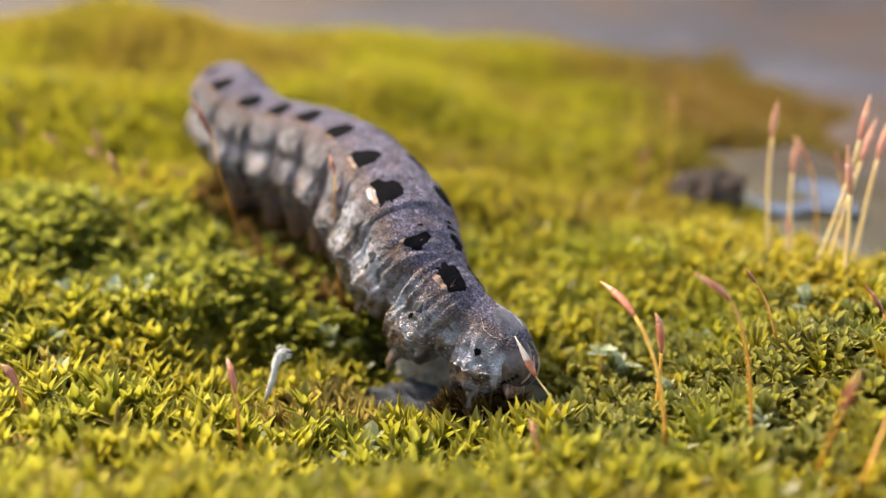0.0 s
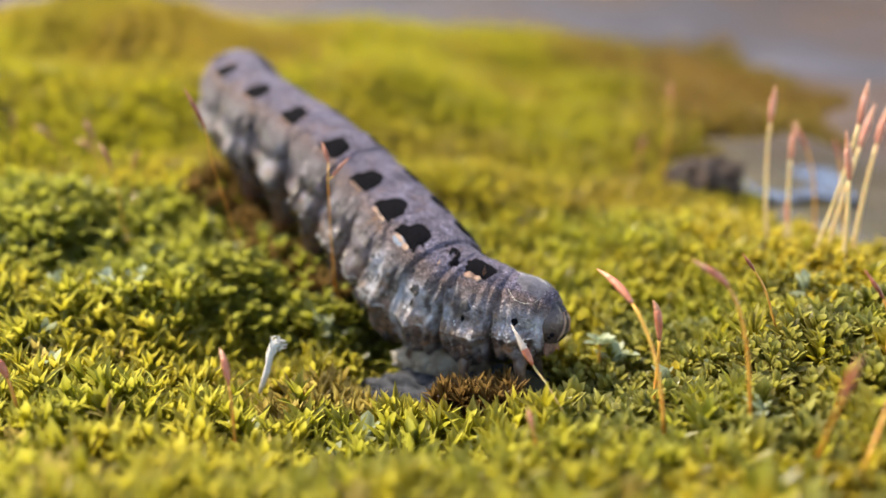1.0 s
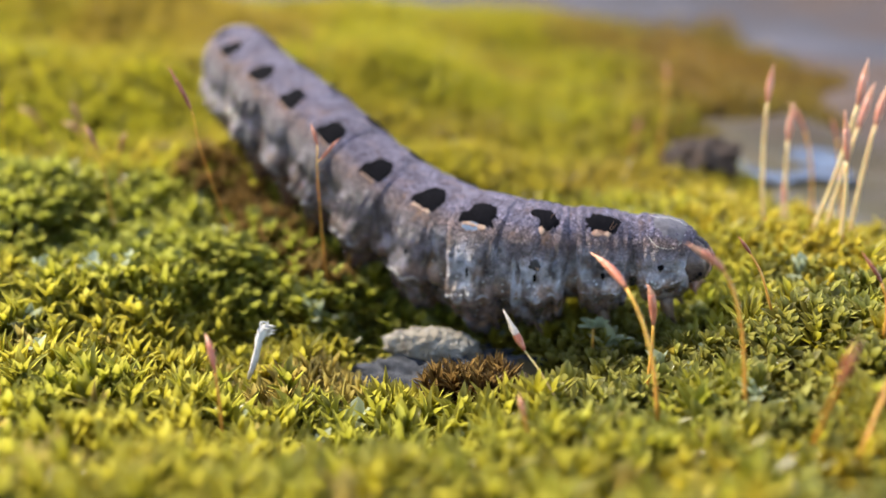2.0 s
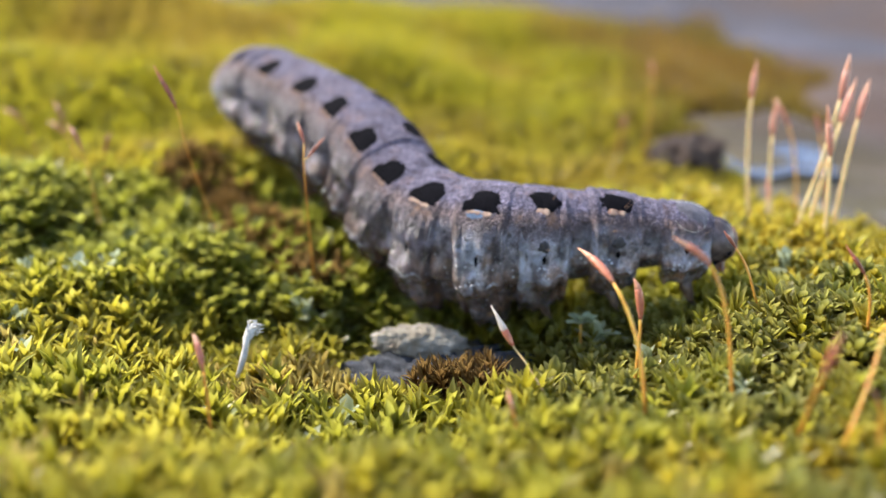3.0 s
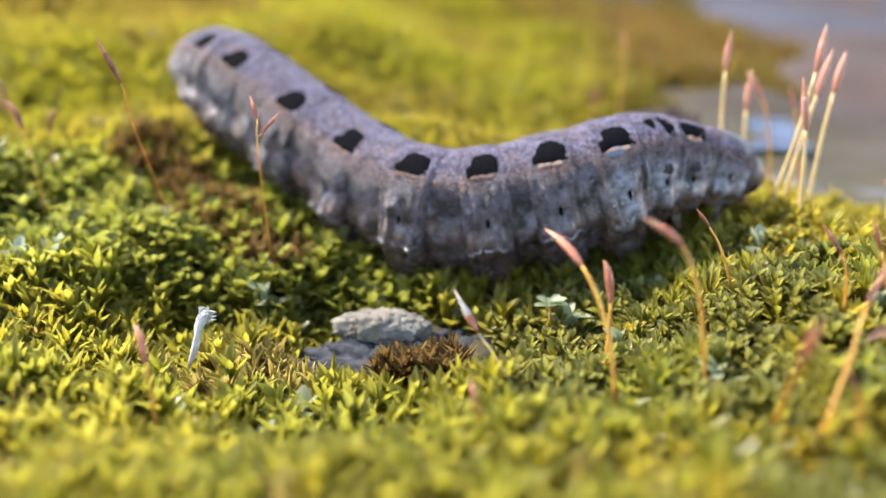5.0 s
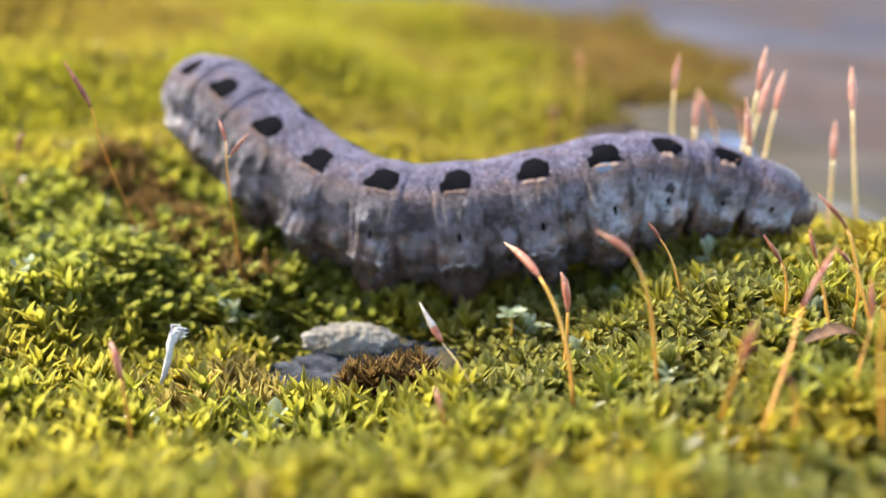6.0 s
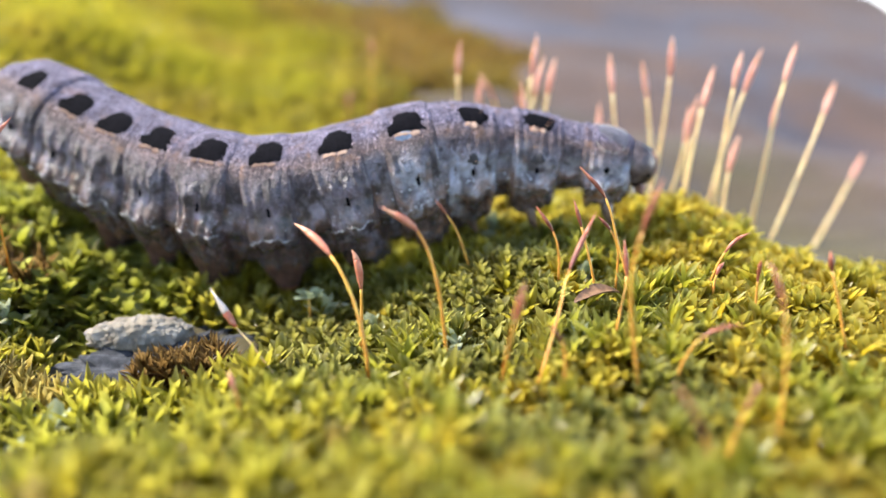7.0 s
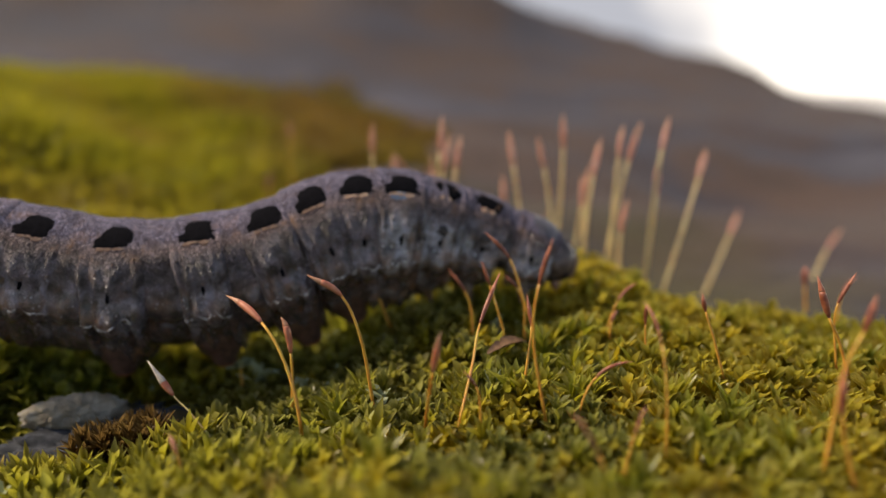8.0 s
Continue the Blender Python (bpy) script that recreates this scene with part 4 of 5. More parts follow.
def build_hollow():
    rosette(11.1, 9.7, -1.5, 1.25, 1)
    stone = lump("stone", (3.5, 1.35, 1.35), PEBBLE, 0.12, 2.6, 3.0, 6)
    stone.matrix_world = pose(0.1 * MM, 11.4 * MM, -3.5 * MM, 6, 3, -6)
    tagged(stone, "pale beige crumbly stone lying in a moss hollow", "stone")
    slate = lump("slate", (7.2, 4.9, 1.4), SLATE, 0.36, 2.3, 8.0, 6)
    slate.matrix_world = pose(0.7 * MM, 9.2 * MM, -5.3 * MM, 4, -2, 10)
    tagged(slate, "blue-grey slate rock bare between the moss", "rock")
    rock = lump("rock", (4.6, 4.0, 2.6), BROWN_ROCK, 0.25, 1.8, 5.0, 5)
    rock.matrix_world = pose(30.2 * MM, 46.5 * MM, 2.6 * MM, 3, -5, 20)
    tagged(rock, "dark brown rounded rock beside the puddle", "rock")
    fibre = new("fibre")
    fibre.location = (-11.8 * MM, 7.4 * MM, -3.3 * MM)
    pts = [(-0.25, -0.1, -0.5), (0.0, 0.0, 0.1), (0.24, 0.15, 0.75), (0.40, 0.3, 1.4), (0.52, 0.5, 2.0), (0.78, 0.7, 2.5), (1.0, 0.85, 2.85)]
    strand = part("strand", mesh_from("strand", *tube([Vector(p) * MM for p in pts], [r * MM for r in (0.12, 0.18, 0.22, 0.22, 0.28, 0.36, 0.26)], 12), FIBRE), fibre)
    for v in strand.data.vertices:
        v.co += Vector(noise.noise_vector(v.co * 2600.0)) * 0.00009
    rng = random.Random(4)
    for i in range(44):
        a = Vector((0.85, 0.75, 2.55)) + Vector((rng.uniform(-0.3, 0.3), rng.uniform(-0.25, 0.25), rng.uniform(-0.4, 0.25)))
        b = a + Vector((rng.uniform(-0.45, 0.7), rng.uniform(-0.4, 0.4), rng.uniform(-0.25, 0.5)))
        m = (a + b) * 0.5 + Vector((rng.uniform(-0.1, 0.1), 0, 0.12))
        part("frayed_end", mesh_from("frayed_end", *tube([a * MM, m * MM, b * MM], [0.07 * MM, 0.05 * MM, 0.015 * MM], 5), FIBRE), fibre)
    tagged(fibre, "white frayed plant fibre standing in the moss", "fibre")
    crumb = lump("moss_crumb", (0.42, 0.36, 0.4), CRUMB, 0.2, 2.0, 5.0, 3)
    crumb.location = (6.6 * MM, 2.2 * MM, -3.4 * MM)
    tagged(crumb, "pale rounded crumb resting on moss", "crumb")
    verts, faces = [], []
    for i in range(9):
        s = i / 8
        w = 0.9 * math.sin(math.pi * (0.08 + 0.88 * s))
        for k in (-1, -0.4, 0.4, 1):
            for lay in (0.0, 0.06):
                verts.append(Vector((s * 3.2, k * w * 0.6, 0.25 * math.sin(3 * s) + 0.5 * abs(k) * w + lay)) * MM)
    for i in range(8):
        for k in range(3):
            a = i * 8 + k * 2
            faces.append((a + 1, a + 3, a + 11, a + 9))
            faces.append((a, a + 8, a + 10, a + 2))
    dry = new("dry_leaf", mesh_from("dry_leaf", verts, faces, DRY))
    dry.matrix_world = pose(25.0 * MM, -2.4 * MM, 1.3 * MM, 8, -4, 2)
    tagged(dry, "shrivelled brown leaf scrap lying on the moss", "leaf")
    bm = bmesh.new()
    bmesh.ops.create_circle(bm, cap_ends=True, segments=40, radius=1.0)
    for v in bm.verts:
        n = 1 + 0.25 * noise.noise(v.co * 1.7)
        v.co = Vector((v.co.x * 0.0085 * n, v.co.y * 0.017 * n, 0))
    me = bpy.data.meshes.new("puddle")
    bm.to_mesh(me)
    bm.free()
    m, nodes, links, bsdf = material("puddle_water")
    bsdf.inputs["Base Color"].default_value = (0.09, 0.12, 0.19, 1)
    bsdf.inputs["Roughness"].default_value = 0.2
    bumped(nodes, links, bsdf, noise_tex(nodes, links, nodes.new("ShaderNodeTexCoord").outputs["Object"], 190.0, 2.0), 0.9, 0.004)
    me.materials.append(m)
    pud = new("puddle", me)
    pud.matrix_world = pose(0.0445, 0.060, 0.0011, 0, 0, -14)
    tagged(pud, "shallow puddle reflecting the sky among moss", "puddle", kind="structure")


# ------------------------------------------------------------------ caterpillar
GIRTH = 4.22
# node along the body: 0 tail end, 2 to 8 and on the spotted segments, 11 behind the head, 12 the mouth
RADII = [(0.0, 0.66), (0.6, 0.88), (1.0, 0.95), (2.0, 0.99), (3.0, 1.0), (8.0, 1.0), (8.6, 0.98), (9.0, 0.94), (10.0, 0.84), (11.0, 0.69), (11.5, 0.58), (12.0, 0.44)]


def girth_at(u):
    return GIRTH * float(np.interp(u, [a for a, _ in RADII], [b for _, b in RADII]))


def skin_point(x, ang, half, r, slope, drop=0.0, lift=0.0, seed=0.0):
    """A point of a body ring, x along it and ang down from the back, in millimetres."""
    e = abs(x) / half
    flank = smooth(0.85, 1.6, abs(ang))
    rr = (r + slope * x) * (1 - (0.016 + 0.085 * flank) * e ** 2 - (0.9 + 4.5 * flank) * max(0.0, e - 0.72) ** 2) - drop * (1 + 6.0 * flank)
    if seed > 10.9 and x > 0:
        rr *= 1 - 0.20 * (x / half) ** 2.5
    if not drop:
        thorax = smooth(8.2, 9.0, seed)
        for k, (at, deep) in enumerate(((-1.15, 0.9), (-0.6, 0.25 + 0.35 * thorax), (0.05, 0.3 * thorax), (0.62, 0.35 + 0.15 * thorax), (1.25, 1.0))):
            wave = 0.30 * noise.noise((ang * 1.1, seed * 1.7, k * 2.3)) + 0.12 * noise.noise((ang * 3.1, seed, k * 5.1))
            cut = (0.010 + 0.022 * thorax + (0.034 + 0.022 * thorax) * flank) * deep
            rr *= 1 - cut * math.exp(-((x - at + wave) / (0.13 + 0.05 * flank + 0.05 * thorax)) ** 2)
        rr *= 1 + flank * 0.085 * noise.noise((x * 1.1 + seed * 5.0, ang * 0.9, seed)) + flank * 0.038 * noise.noise((x * 2.6, ang * 2.0, seed * 3.0))
    lumps = 1 + 0.7 * noise.noise((x * 1.5, seed * 2.7, 3.0))
    ridge = 0.125 * lumps * (1 - 0.9 * e * e) * math.exp(-((abs(ang) - 1.86 - 0.10 * noise.noise((x * 0.9, seed, 8.0))) / 0.14) ** 2) - 0.055 * math.exp(-((abs(ang) - 1.60) / 0.14) ** 2) * (1 if not drop else 0)
    dent = Vector((x * 0.8 + seed * 3.1, math.sin(ang) * 3.4, math.cos(ang) * 3.4))
    rr = rr * (1 + ridge + 0.010 * noise.noise(dent * 0.6) + 0.006 * noise.noise(dent * 1.5)) + lift
    down = math.cos(ang)
    slim = 1 - 0.09 * smooth(8.3, 9.6, seed)
    return Vector((x, rr * math.sin(ang) * slim, rr * down * (1.0 if down > 0 else 1.34 + 0.24 * smooth(1.2, 2.6, seed) * smooth(9.0, 7.6, seed) - 0.24 * smooth(8.8, 10.6, seed))))


def ring_mesh(half, r, slope, drop, seed):
    verts, faces = [], []
    nx, na = 39, 116
    for i in range(nx):
        x = half * (2 * i / (nx - 1) - 1)
        for k in range(na):
            ang = 2 * math.pi * k / na
            ang = ang - 2 * math.pi if ang > math.pi else ang
            verts.append(skin_point(x, ang, half, r, slope, drop, 0.0, seed) * MM)
    for i in range(nx - 1):
        for k in range(na):
            a, b = i * na + k, i * na + (k + 1) % na
            faces.append((a, b, b + na, a + na))
    faces.append(tuple(range(na))[::-1])
    faces.append(tuple(range((nx - 1) * na, nx * na)))
    return mesh_from("body_ring", verts, faces, SKIN)


DOME = [(-1.0, 0.95), (-1.05, 0.30), (-0.74, 0.08), (-0.66, -0.5), (-0.3, -0.92), (0.35, -1.0), (0.82, -0.72), (1.0, -0.1), (0.98, 0.9), (0.3, 1.0)]


def dome(ex, ea):
    """How far the outline of a back spot lies in a direction: domed above, flat below, with a small lobe at its rear."""
    for (x0, y0), (x1, y1) in zip(DOME, DOME[1:] + DOME[:1]):
        det = ex * (y0 - y1) - ea * (x0 - x1)
        if abs(det) < 1e-9:
            continue
        q = (x0 * (y0 - y1) - y0 * (x0 - x1)) / det
        s = (ex * y0 - ea * x0) / det
        if q > 0 and -1e-6 <= s <= 1 + 1e-6:
            return q
    return 1.0


def patch_mesh(name, mat, x0, x1, a0, a1, half, r, slope, lift, shape, seed, side, skin=0.0):
    """A mark on the skin: a curved plate with an uneven outline."""
    verts, faces = [], []
    n = 44
    rings = 5
    cx, ca = (x0 + x1) / 2, (a0 + a1) / 2
    for j in range(rings):
        s = j / (rings - 1)
        for k in range(n):
            t = 2 * math.pi * k / n
            ex, ea = math.cos(t), math.sin(t)
            if shape:
                q = (abs(ex) ** shape + abs(ea) ** shape) ** (-1 / shape)
            else:
                q = dome(ex, ea)
            rag = 0.38 if name == "spot" else 1.0
            q *= 1 + rag * 0.42 * noise.noise((ex * 1.2, ea * 1.2, seed * 2.3)) + rag * 0.24 * noise.noise((ex * 3.0, ea * 3.0, seed)) + 0.10 * noise.noise((ex * 9, ea * 9, seed))
            x, a = cx + ex * q * s * (x1 - x0) / 2, ca + ea * q * s * (a1 - a0) / 2
            up = lift * (1.0 if j < rings - 1 else -0.6)
            verts.append(skin_point(x, side * a, half, r, slope, 0.0, up, skin) * MM)
    for j in range(rings - 1):
        for k in range(n):
            a, b = j * n + k, j * n + (k + 1) % n
            faces.append((a, b, b + n, a + n))
    return mesh_from(name, verts, faces, mat)


def leg_mesh(name, mat, pts, radii):
    return mesh_from(name, *tube([Vector(p) * MM for p in pts], [q * MM for q in radii], 8), mat)


RINGS = []


def build_caterpillar():
    rng = random.Random(9)
    body = tagged(new("caterpillar"), "stout purple-grey caterpillar with black back spots crawling over moss", "caterpillar")
    pieces = []
    for seg in range(1, 12):
        pieces.append((seg + 0.02, 2.55 if seg < 4 else 2.05 if seg < 10 else 1.9, 0.0, seg))
        if seg < 11:
            pieces.append((seg + 0.5, 2.7 if seg < 3 else 2.5, 0.06 if seg < 3 else 0.12 if seg < 9 else 0.19, None))
    pieces.insert(0, (0.52, 1.9, 0.05, None))
    for u, half, drop, seg in pieces:
        r = girth_at(u)
        slope = (girth_at(u + 0.3) - girth_at(u - 0.3)) / (0.6 * 4.2)
        ob = part("body_ring", ring_mesh(half, r, slope, drop, u), body)
        RINGS.append((ob, u))
        # thorax flanks are tinted lighter, partly for the sky they reflect
        pale = smooth(6.9, 8.3, u)
        ob.color = (0.64 + 0.64 * pale, 0.575 + 0.76 * pale, 0.64 + 0.74 * pale, 1)
        if seg is None:
            continue
        for side in (1, -1):
            if seg <= 10:
                thor = seg >= 9
                w = (1.22 if not thor else 1.2) * (0.8 if seg == 1 else 1)
                a0, a1 = (0.25, 0.80) if not thor else (0.20, 0.74)
                part("spot", patch_mesh("spot", SPOT, -w, w * 1.1, a0, a1, half, r, slope, 0.035, 3.0 if thor else 0.0, seg * 1.7 + side, side, u), ob, "velvety black spot")
                if seg >= 2:
                    cuts = [(-0.75, -0.15), (-0.3, 0.15), (0.1, 0.7)] if not thor else [(-0.6, 0.05), (-0.2, 0.4)]
                    for c0, c1 in cuts:
                        c0, c1 = w * (c0 + rng.uniform(-0.1, 0.1)), w * (c1 + rng.uniform(-0.1, 0.1))
                        top, low = (a1 - 0.05, a1 + rng.uniform(0.01, 0.06)) if not thor else (a1 - 0.12 + rng.uniform(0, 0.05), a1 + rng.uniform(0.04, 0.10))
                        part("cream_mark", patch_mesh("cream_mark", CREAM if seg >= 7 else CREAM_DULL, c0, c1, top, low, half, r, slope, 0.045 if not thor else 0.05, 1.8, seg + c0 * 3, side, u), ob, "cream edge of the spot")
                # bluish gloss of the skin, painted as a fixed patch
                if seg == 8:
                    part("blue_mark", patch_mesh("blue_mark", BLUE_SHEEN, -0.95, 0.35, a1 - 0.10, a1 + 0.12, half, r, slope, 0.02, 2.0, 3, side, u), ob, "painted blue-grey sheen")
                if thor:
                    part("side_spot", patch_mesh("side_spot", DUSK, -0.45, 0.45, 1.22, 1.48, half, r, slope, 0.06, 2.0, seg + 4, side, u), ob, "dusky grey flank spot")
                part("spiracle", patch_mesh("spiracle", SPOT, -0.15, 0.15, 1.52, 1.66, half, r, slope, 0.04, 2.0, seg, side, u), ob, "small black breathing hole")
                for x, a in ((0.3, 1.05), (-0.8, 1.22), (0.9, 1.35), (0.1, 1.5)):
                    if rng.random() < 0.8:
                        part("wart", patch_mesh("wart", DUSK if rng.random() < 0.7 else CREAM_DULL, x - 0.07, x + 0.07, a - 0.02, a + 0.02, half, r, slope, 0.04, 2.0, seg * 3 + x, side, u), ob)
            # white bead along the fold: its wet highlights are put into the colour
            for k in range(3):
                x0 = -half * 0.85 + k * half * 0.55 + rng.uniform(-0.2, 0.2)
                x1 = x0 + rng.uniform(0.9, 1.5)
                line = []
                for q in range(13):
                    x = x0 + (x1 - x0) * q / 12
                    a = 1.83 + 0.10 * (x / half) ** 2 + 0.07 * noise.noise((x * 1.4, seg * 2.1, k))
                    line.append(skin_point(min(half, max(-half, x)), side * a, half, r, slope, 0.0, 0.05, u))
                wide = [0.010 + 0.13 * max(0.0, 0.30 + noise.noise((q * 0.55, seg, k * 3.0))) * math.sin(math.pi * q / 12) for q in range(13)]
                part("side_fold", leg_mesh("side_fold", SHINE, line, wide), ob, "pale flank fold with painted wet highlights")
            # gloss along the joints, drawn as thin pale lines
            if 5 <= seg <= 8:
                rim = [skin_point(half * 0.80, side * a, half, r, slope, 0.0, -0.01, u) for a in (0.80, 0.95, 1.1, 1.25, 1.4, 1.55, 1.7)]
                part("segment_line", leg_mesh("segment_line", SHINE, rim, [0.006, 0.012, 0.018, 0.015, 0.02, 0.015, 0.006]), ob, "thin pale joint line with painted gloss")
            if 3 <= seg <= 6 or seg == 1:
                y, z = side * r * 0.36, -r * (1.30 if seg > 1 else 1.02)
                line = [(0, y * 0.5, z + 2.2), (0, y * 0.7, z + 1.4), (0, y * 0.9, z + 0.6), (0.05, y * 1.02, z - 0.1), (0.08, y * 1.10, z - 0.5), (0.1, y * 1.14, z - 0.8), (0.12, y * 1.16, z - 1.0), (0.12, y * 1.14, z - 1.1)]
                part("proleg", leg_mesh("proleg", PROLEG, line, [2.5, 2.3, 1.95, 1.5, 1.12, 0.95, 0.9, 0.55]), ob, "stumpy brown proleg")
                part("proleg_foot", leg_mesh("proleg_foot", FOOT, [(0.12, y * 1.16, z - 0.95), (0.12, y * 1.16, z - 1.12), (0.12, y * 1.14, z - 1.26)], [0.78, 0.80, 0.45]), ob, "orange-brown gripping foot")
            if seg >= 9:
                y, z = side * r * 0.38, -r * 0.88
                part("leg", leg_mesh("leg", LEG, [(0, y * 0.8, z + 0.4), (0.1, y * 1.2, z - 0.5), (0.35, y * 1.5, z - 1.15), (0.7, y * 1.35, z - 1.75)], [0.62, 0.45, 0.30, 0.08]), ob, "short dark jointed leg")
        if seg == 11:
            part("neck_shield", patch_mesh("neck_shield", SHIELD, -1.0, 1.5, -1.0, 1.0, half, r, slope, 0.03, 2.4, 2, 1, u), ob, "dark glossy blue-grey neck shield")
            mid = [skin_point(x, 0.03 * math.sin(3 * x), half, r, slope, 0.0, 0.03, u) for x in (-1.0, -0.5, 0.0, 0.5, 1.0, 1.4)]
            part("shield_line", leg_mesh("shield_line", FIBRE, mid, [0.012, 0.02, 0.028, 0.03, 0.03, 0.015]), ob, "white line along the neck shield")
            for side in (1, -1):
                rim = [skin_point(x, side * a, half, r, slope, 0.0, 0.02, u) for x, a in ((-0.85, 0.75), (-0.2, 0.98), (0.5, 1.02), (1.1, 0.86), (1.45, 0.5))]
                part("shield_line", leg_mesh("shield_line", FIBRE, rim, [0.008, 0.014, 0.016, 0.014, 0.008]), ob, "pale edge of the neck shield")
                part("spiracle", patch_mesh("spiracle", SPOT, -0.22, 0.2, 1.38, 1.58, half, r, slope, 0.03, 2.0, 8, side, u), ob, "small black breathing hole")
    # the rounded tail end
    tail = part("tail_end", ball_mesh("tail_end", (2.3, 3.1, 3.0), SKIN, 1.0), body)
    RINGS.append((tail, 0.16))
    # head: two cheeks, face, eyes, mouthparts; it looks forward and down
    nod = Matrix.Rotation(radians(46), 4, "Y") @ Matrix.Scale(0.86, 4)
    bm = bmesh.new()
    bmesh.ops.create_uvsphere(bm, u_segments=40, v_segments=24, radius=1.0)
    for v in bm.verts:
        p = v.co.copy()
        cleft = 0.12 * math.exp(-(p.y / 0.10) ** 2) * max(0.0, p.z + 0.3)
        face = 0.10 * math.exp(-((abs(p.y) - 0.30 - 0.25 * p.z) / 0.08) ** 2) * max(0.0, p.x)
        q = Vector((p.x * 1.95, p.y * 1.95, p.z * 1.85 * (1 - 0.12 * p.x))) * (1 - cleft - face * 0.5)
        v.co = nod @ (q * (1 + 0.02 * noise.noise(p * 4))) * MM
    for fc in bm.faces:
        fc.smooth = True
    me = bpy.data.meshes.new("head")
    bm.to_mesh(me)
    bm.free()
    me.materials.append(HEADSKIN)
    head = part("head", me, body, "dark grey-brown glossy head capsule")
    RINGS.append((head, 11.40))

    def turned(pts):
        return [nod @ Vector(p) for p in pts]

    for side in (1, -1):
        for k in range(5):
            eye = part("eye", ball_mesh("eye", (0.15, 0.15, 0.15), SPOT, 0.0), head)
            eye.location = nod @ Vector((1.3 - 0.05 * k, side * (1.42 - 0.07 * k), 0.35 - 0.36 * k)) * MM
        part("cheek_line", leg_mesh("cheek_line", CREAM, turned([(0.4, side * 0.30, 1.78), (1.05, side * 0.42, 1.46), (1.6, side * 0.60, 0.80), (1.80, side * 0.74, 0.1)]), [0.05, 0.09, 0.09, 0.04]), head, "pale line on the face")
        part("mandible", leg_mesh("mandible", MOUTH, turned([(1.3, side * 0.7, -0.85), (1.85, side * 0.58, -1.25), (2.15, side * 0.26, -1.6)]), [0.42, 0.34, 0.10]), head, "pinkish mouthpart")
        part("antenna", leg_mesh("antenna", MOUTH, turned([(1.45, side * 1.0, -0.75), (1.95, side * 1.15, -1.1), (2.3, side * 1.2, -1.25)]), [0.2, 0.14, 0.04]), head)
    lip = part("lip", ball_mesh("lip", (0.32, 0.5, 0.26), MOUTH, 0.0), head, "pale pink lip")
    lip.location = nod @ Vector((1.62, 0, -0.85)) * MM
    # fine hairs on the first segments
    for k in range(26):
        ob, u = rng.choice([q for q in RINGS[:-2] if q[1] > 8.5 and abs(q[1] % 1 - 0.02) < 0.01])
        ang, x = rng.uniform(-2.3, 2.3), rng.uniform(-1.0, 1.2)
        r = girth_at(u)
        a = skin_point(x, ang, 2.0, r, 0.0, 0.0, -0.05, u)
        b = a * 1.0 + Vector((rng.uniform(0.1, 0.5), math.sin(ang) * 0.8, math.cos(ang) * 0.8)) * rng.uniform(0.7, 1.3)
        part("bristle", leg_mesh("bristle", CREAM, [a, (a + b) * 0.5, b], [0.018, 0.014, 0.004]), ob)


def ball_mesh(name, size, mat, rough):
    bm = bmesh.new()
    bmesh.ops.create_uvsphere(bm, u_segments=20, v_segments=14, radius=1.0)
    for v in bm.verts:
        p = v.co.copy()
        n = 1 + 0.03 * rough * noise.noise(p * 2.2)
        v.co = Vector((p.x * size[0], p.y * size[1], p.z * size[2])) * n * MM
    for fc in bm.faces:
        fc.smooth = True
    me = bpy.data.meshes.new(name)
    bm.to_mesh(me)
    bm.free()
    me.materials.append(mat)
    return me


def body_pose(points, u, roll):
    at, way = bent_way(points, u)
    a, w0 = bent_way(points, max(0.0, u - 0.35))
    b, w1 = bent_way(points, min(len(points) - 1.0, u + 0.35))
    way = (w0 + w1 + way).normalized()
    back = (Vector((0, 0, 1)) - way * way.z).normalized()
    left = back.cross(way)
    back, left = back * math.cos(roll) + left * math.sin(roll), left * math.cos(roll) - back * math.sin(roll)
    m = Matrix((way, left, back)).transposed().to_4x4()
    m.translation = (at + Vector((0, 0, 0.2))) * MM
    return m


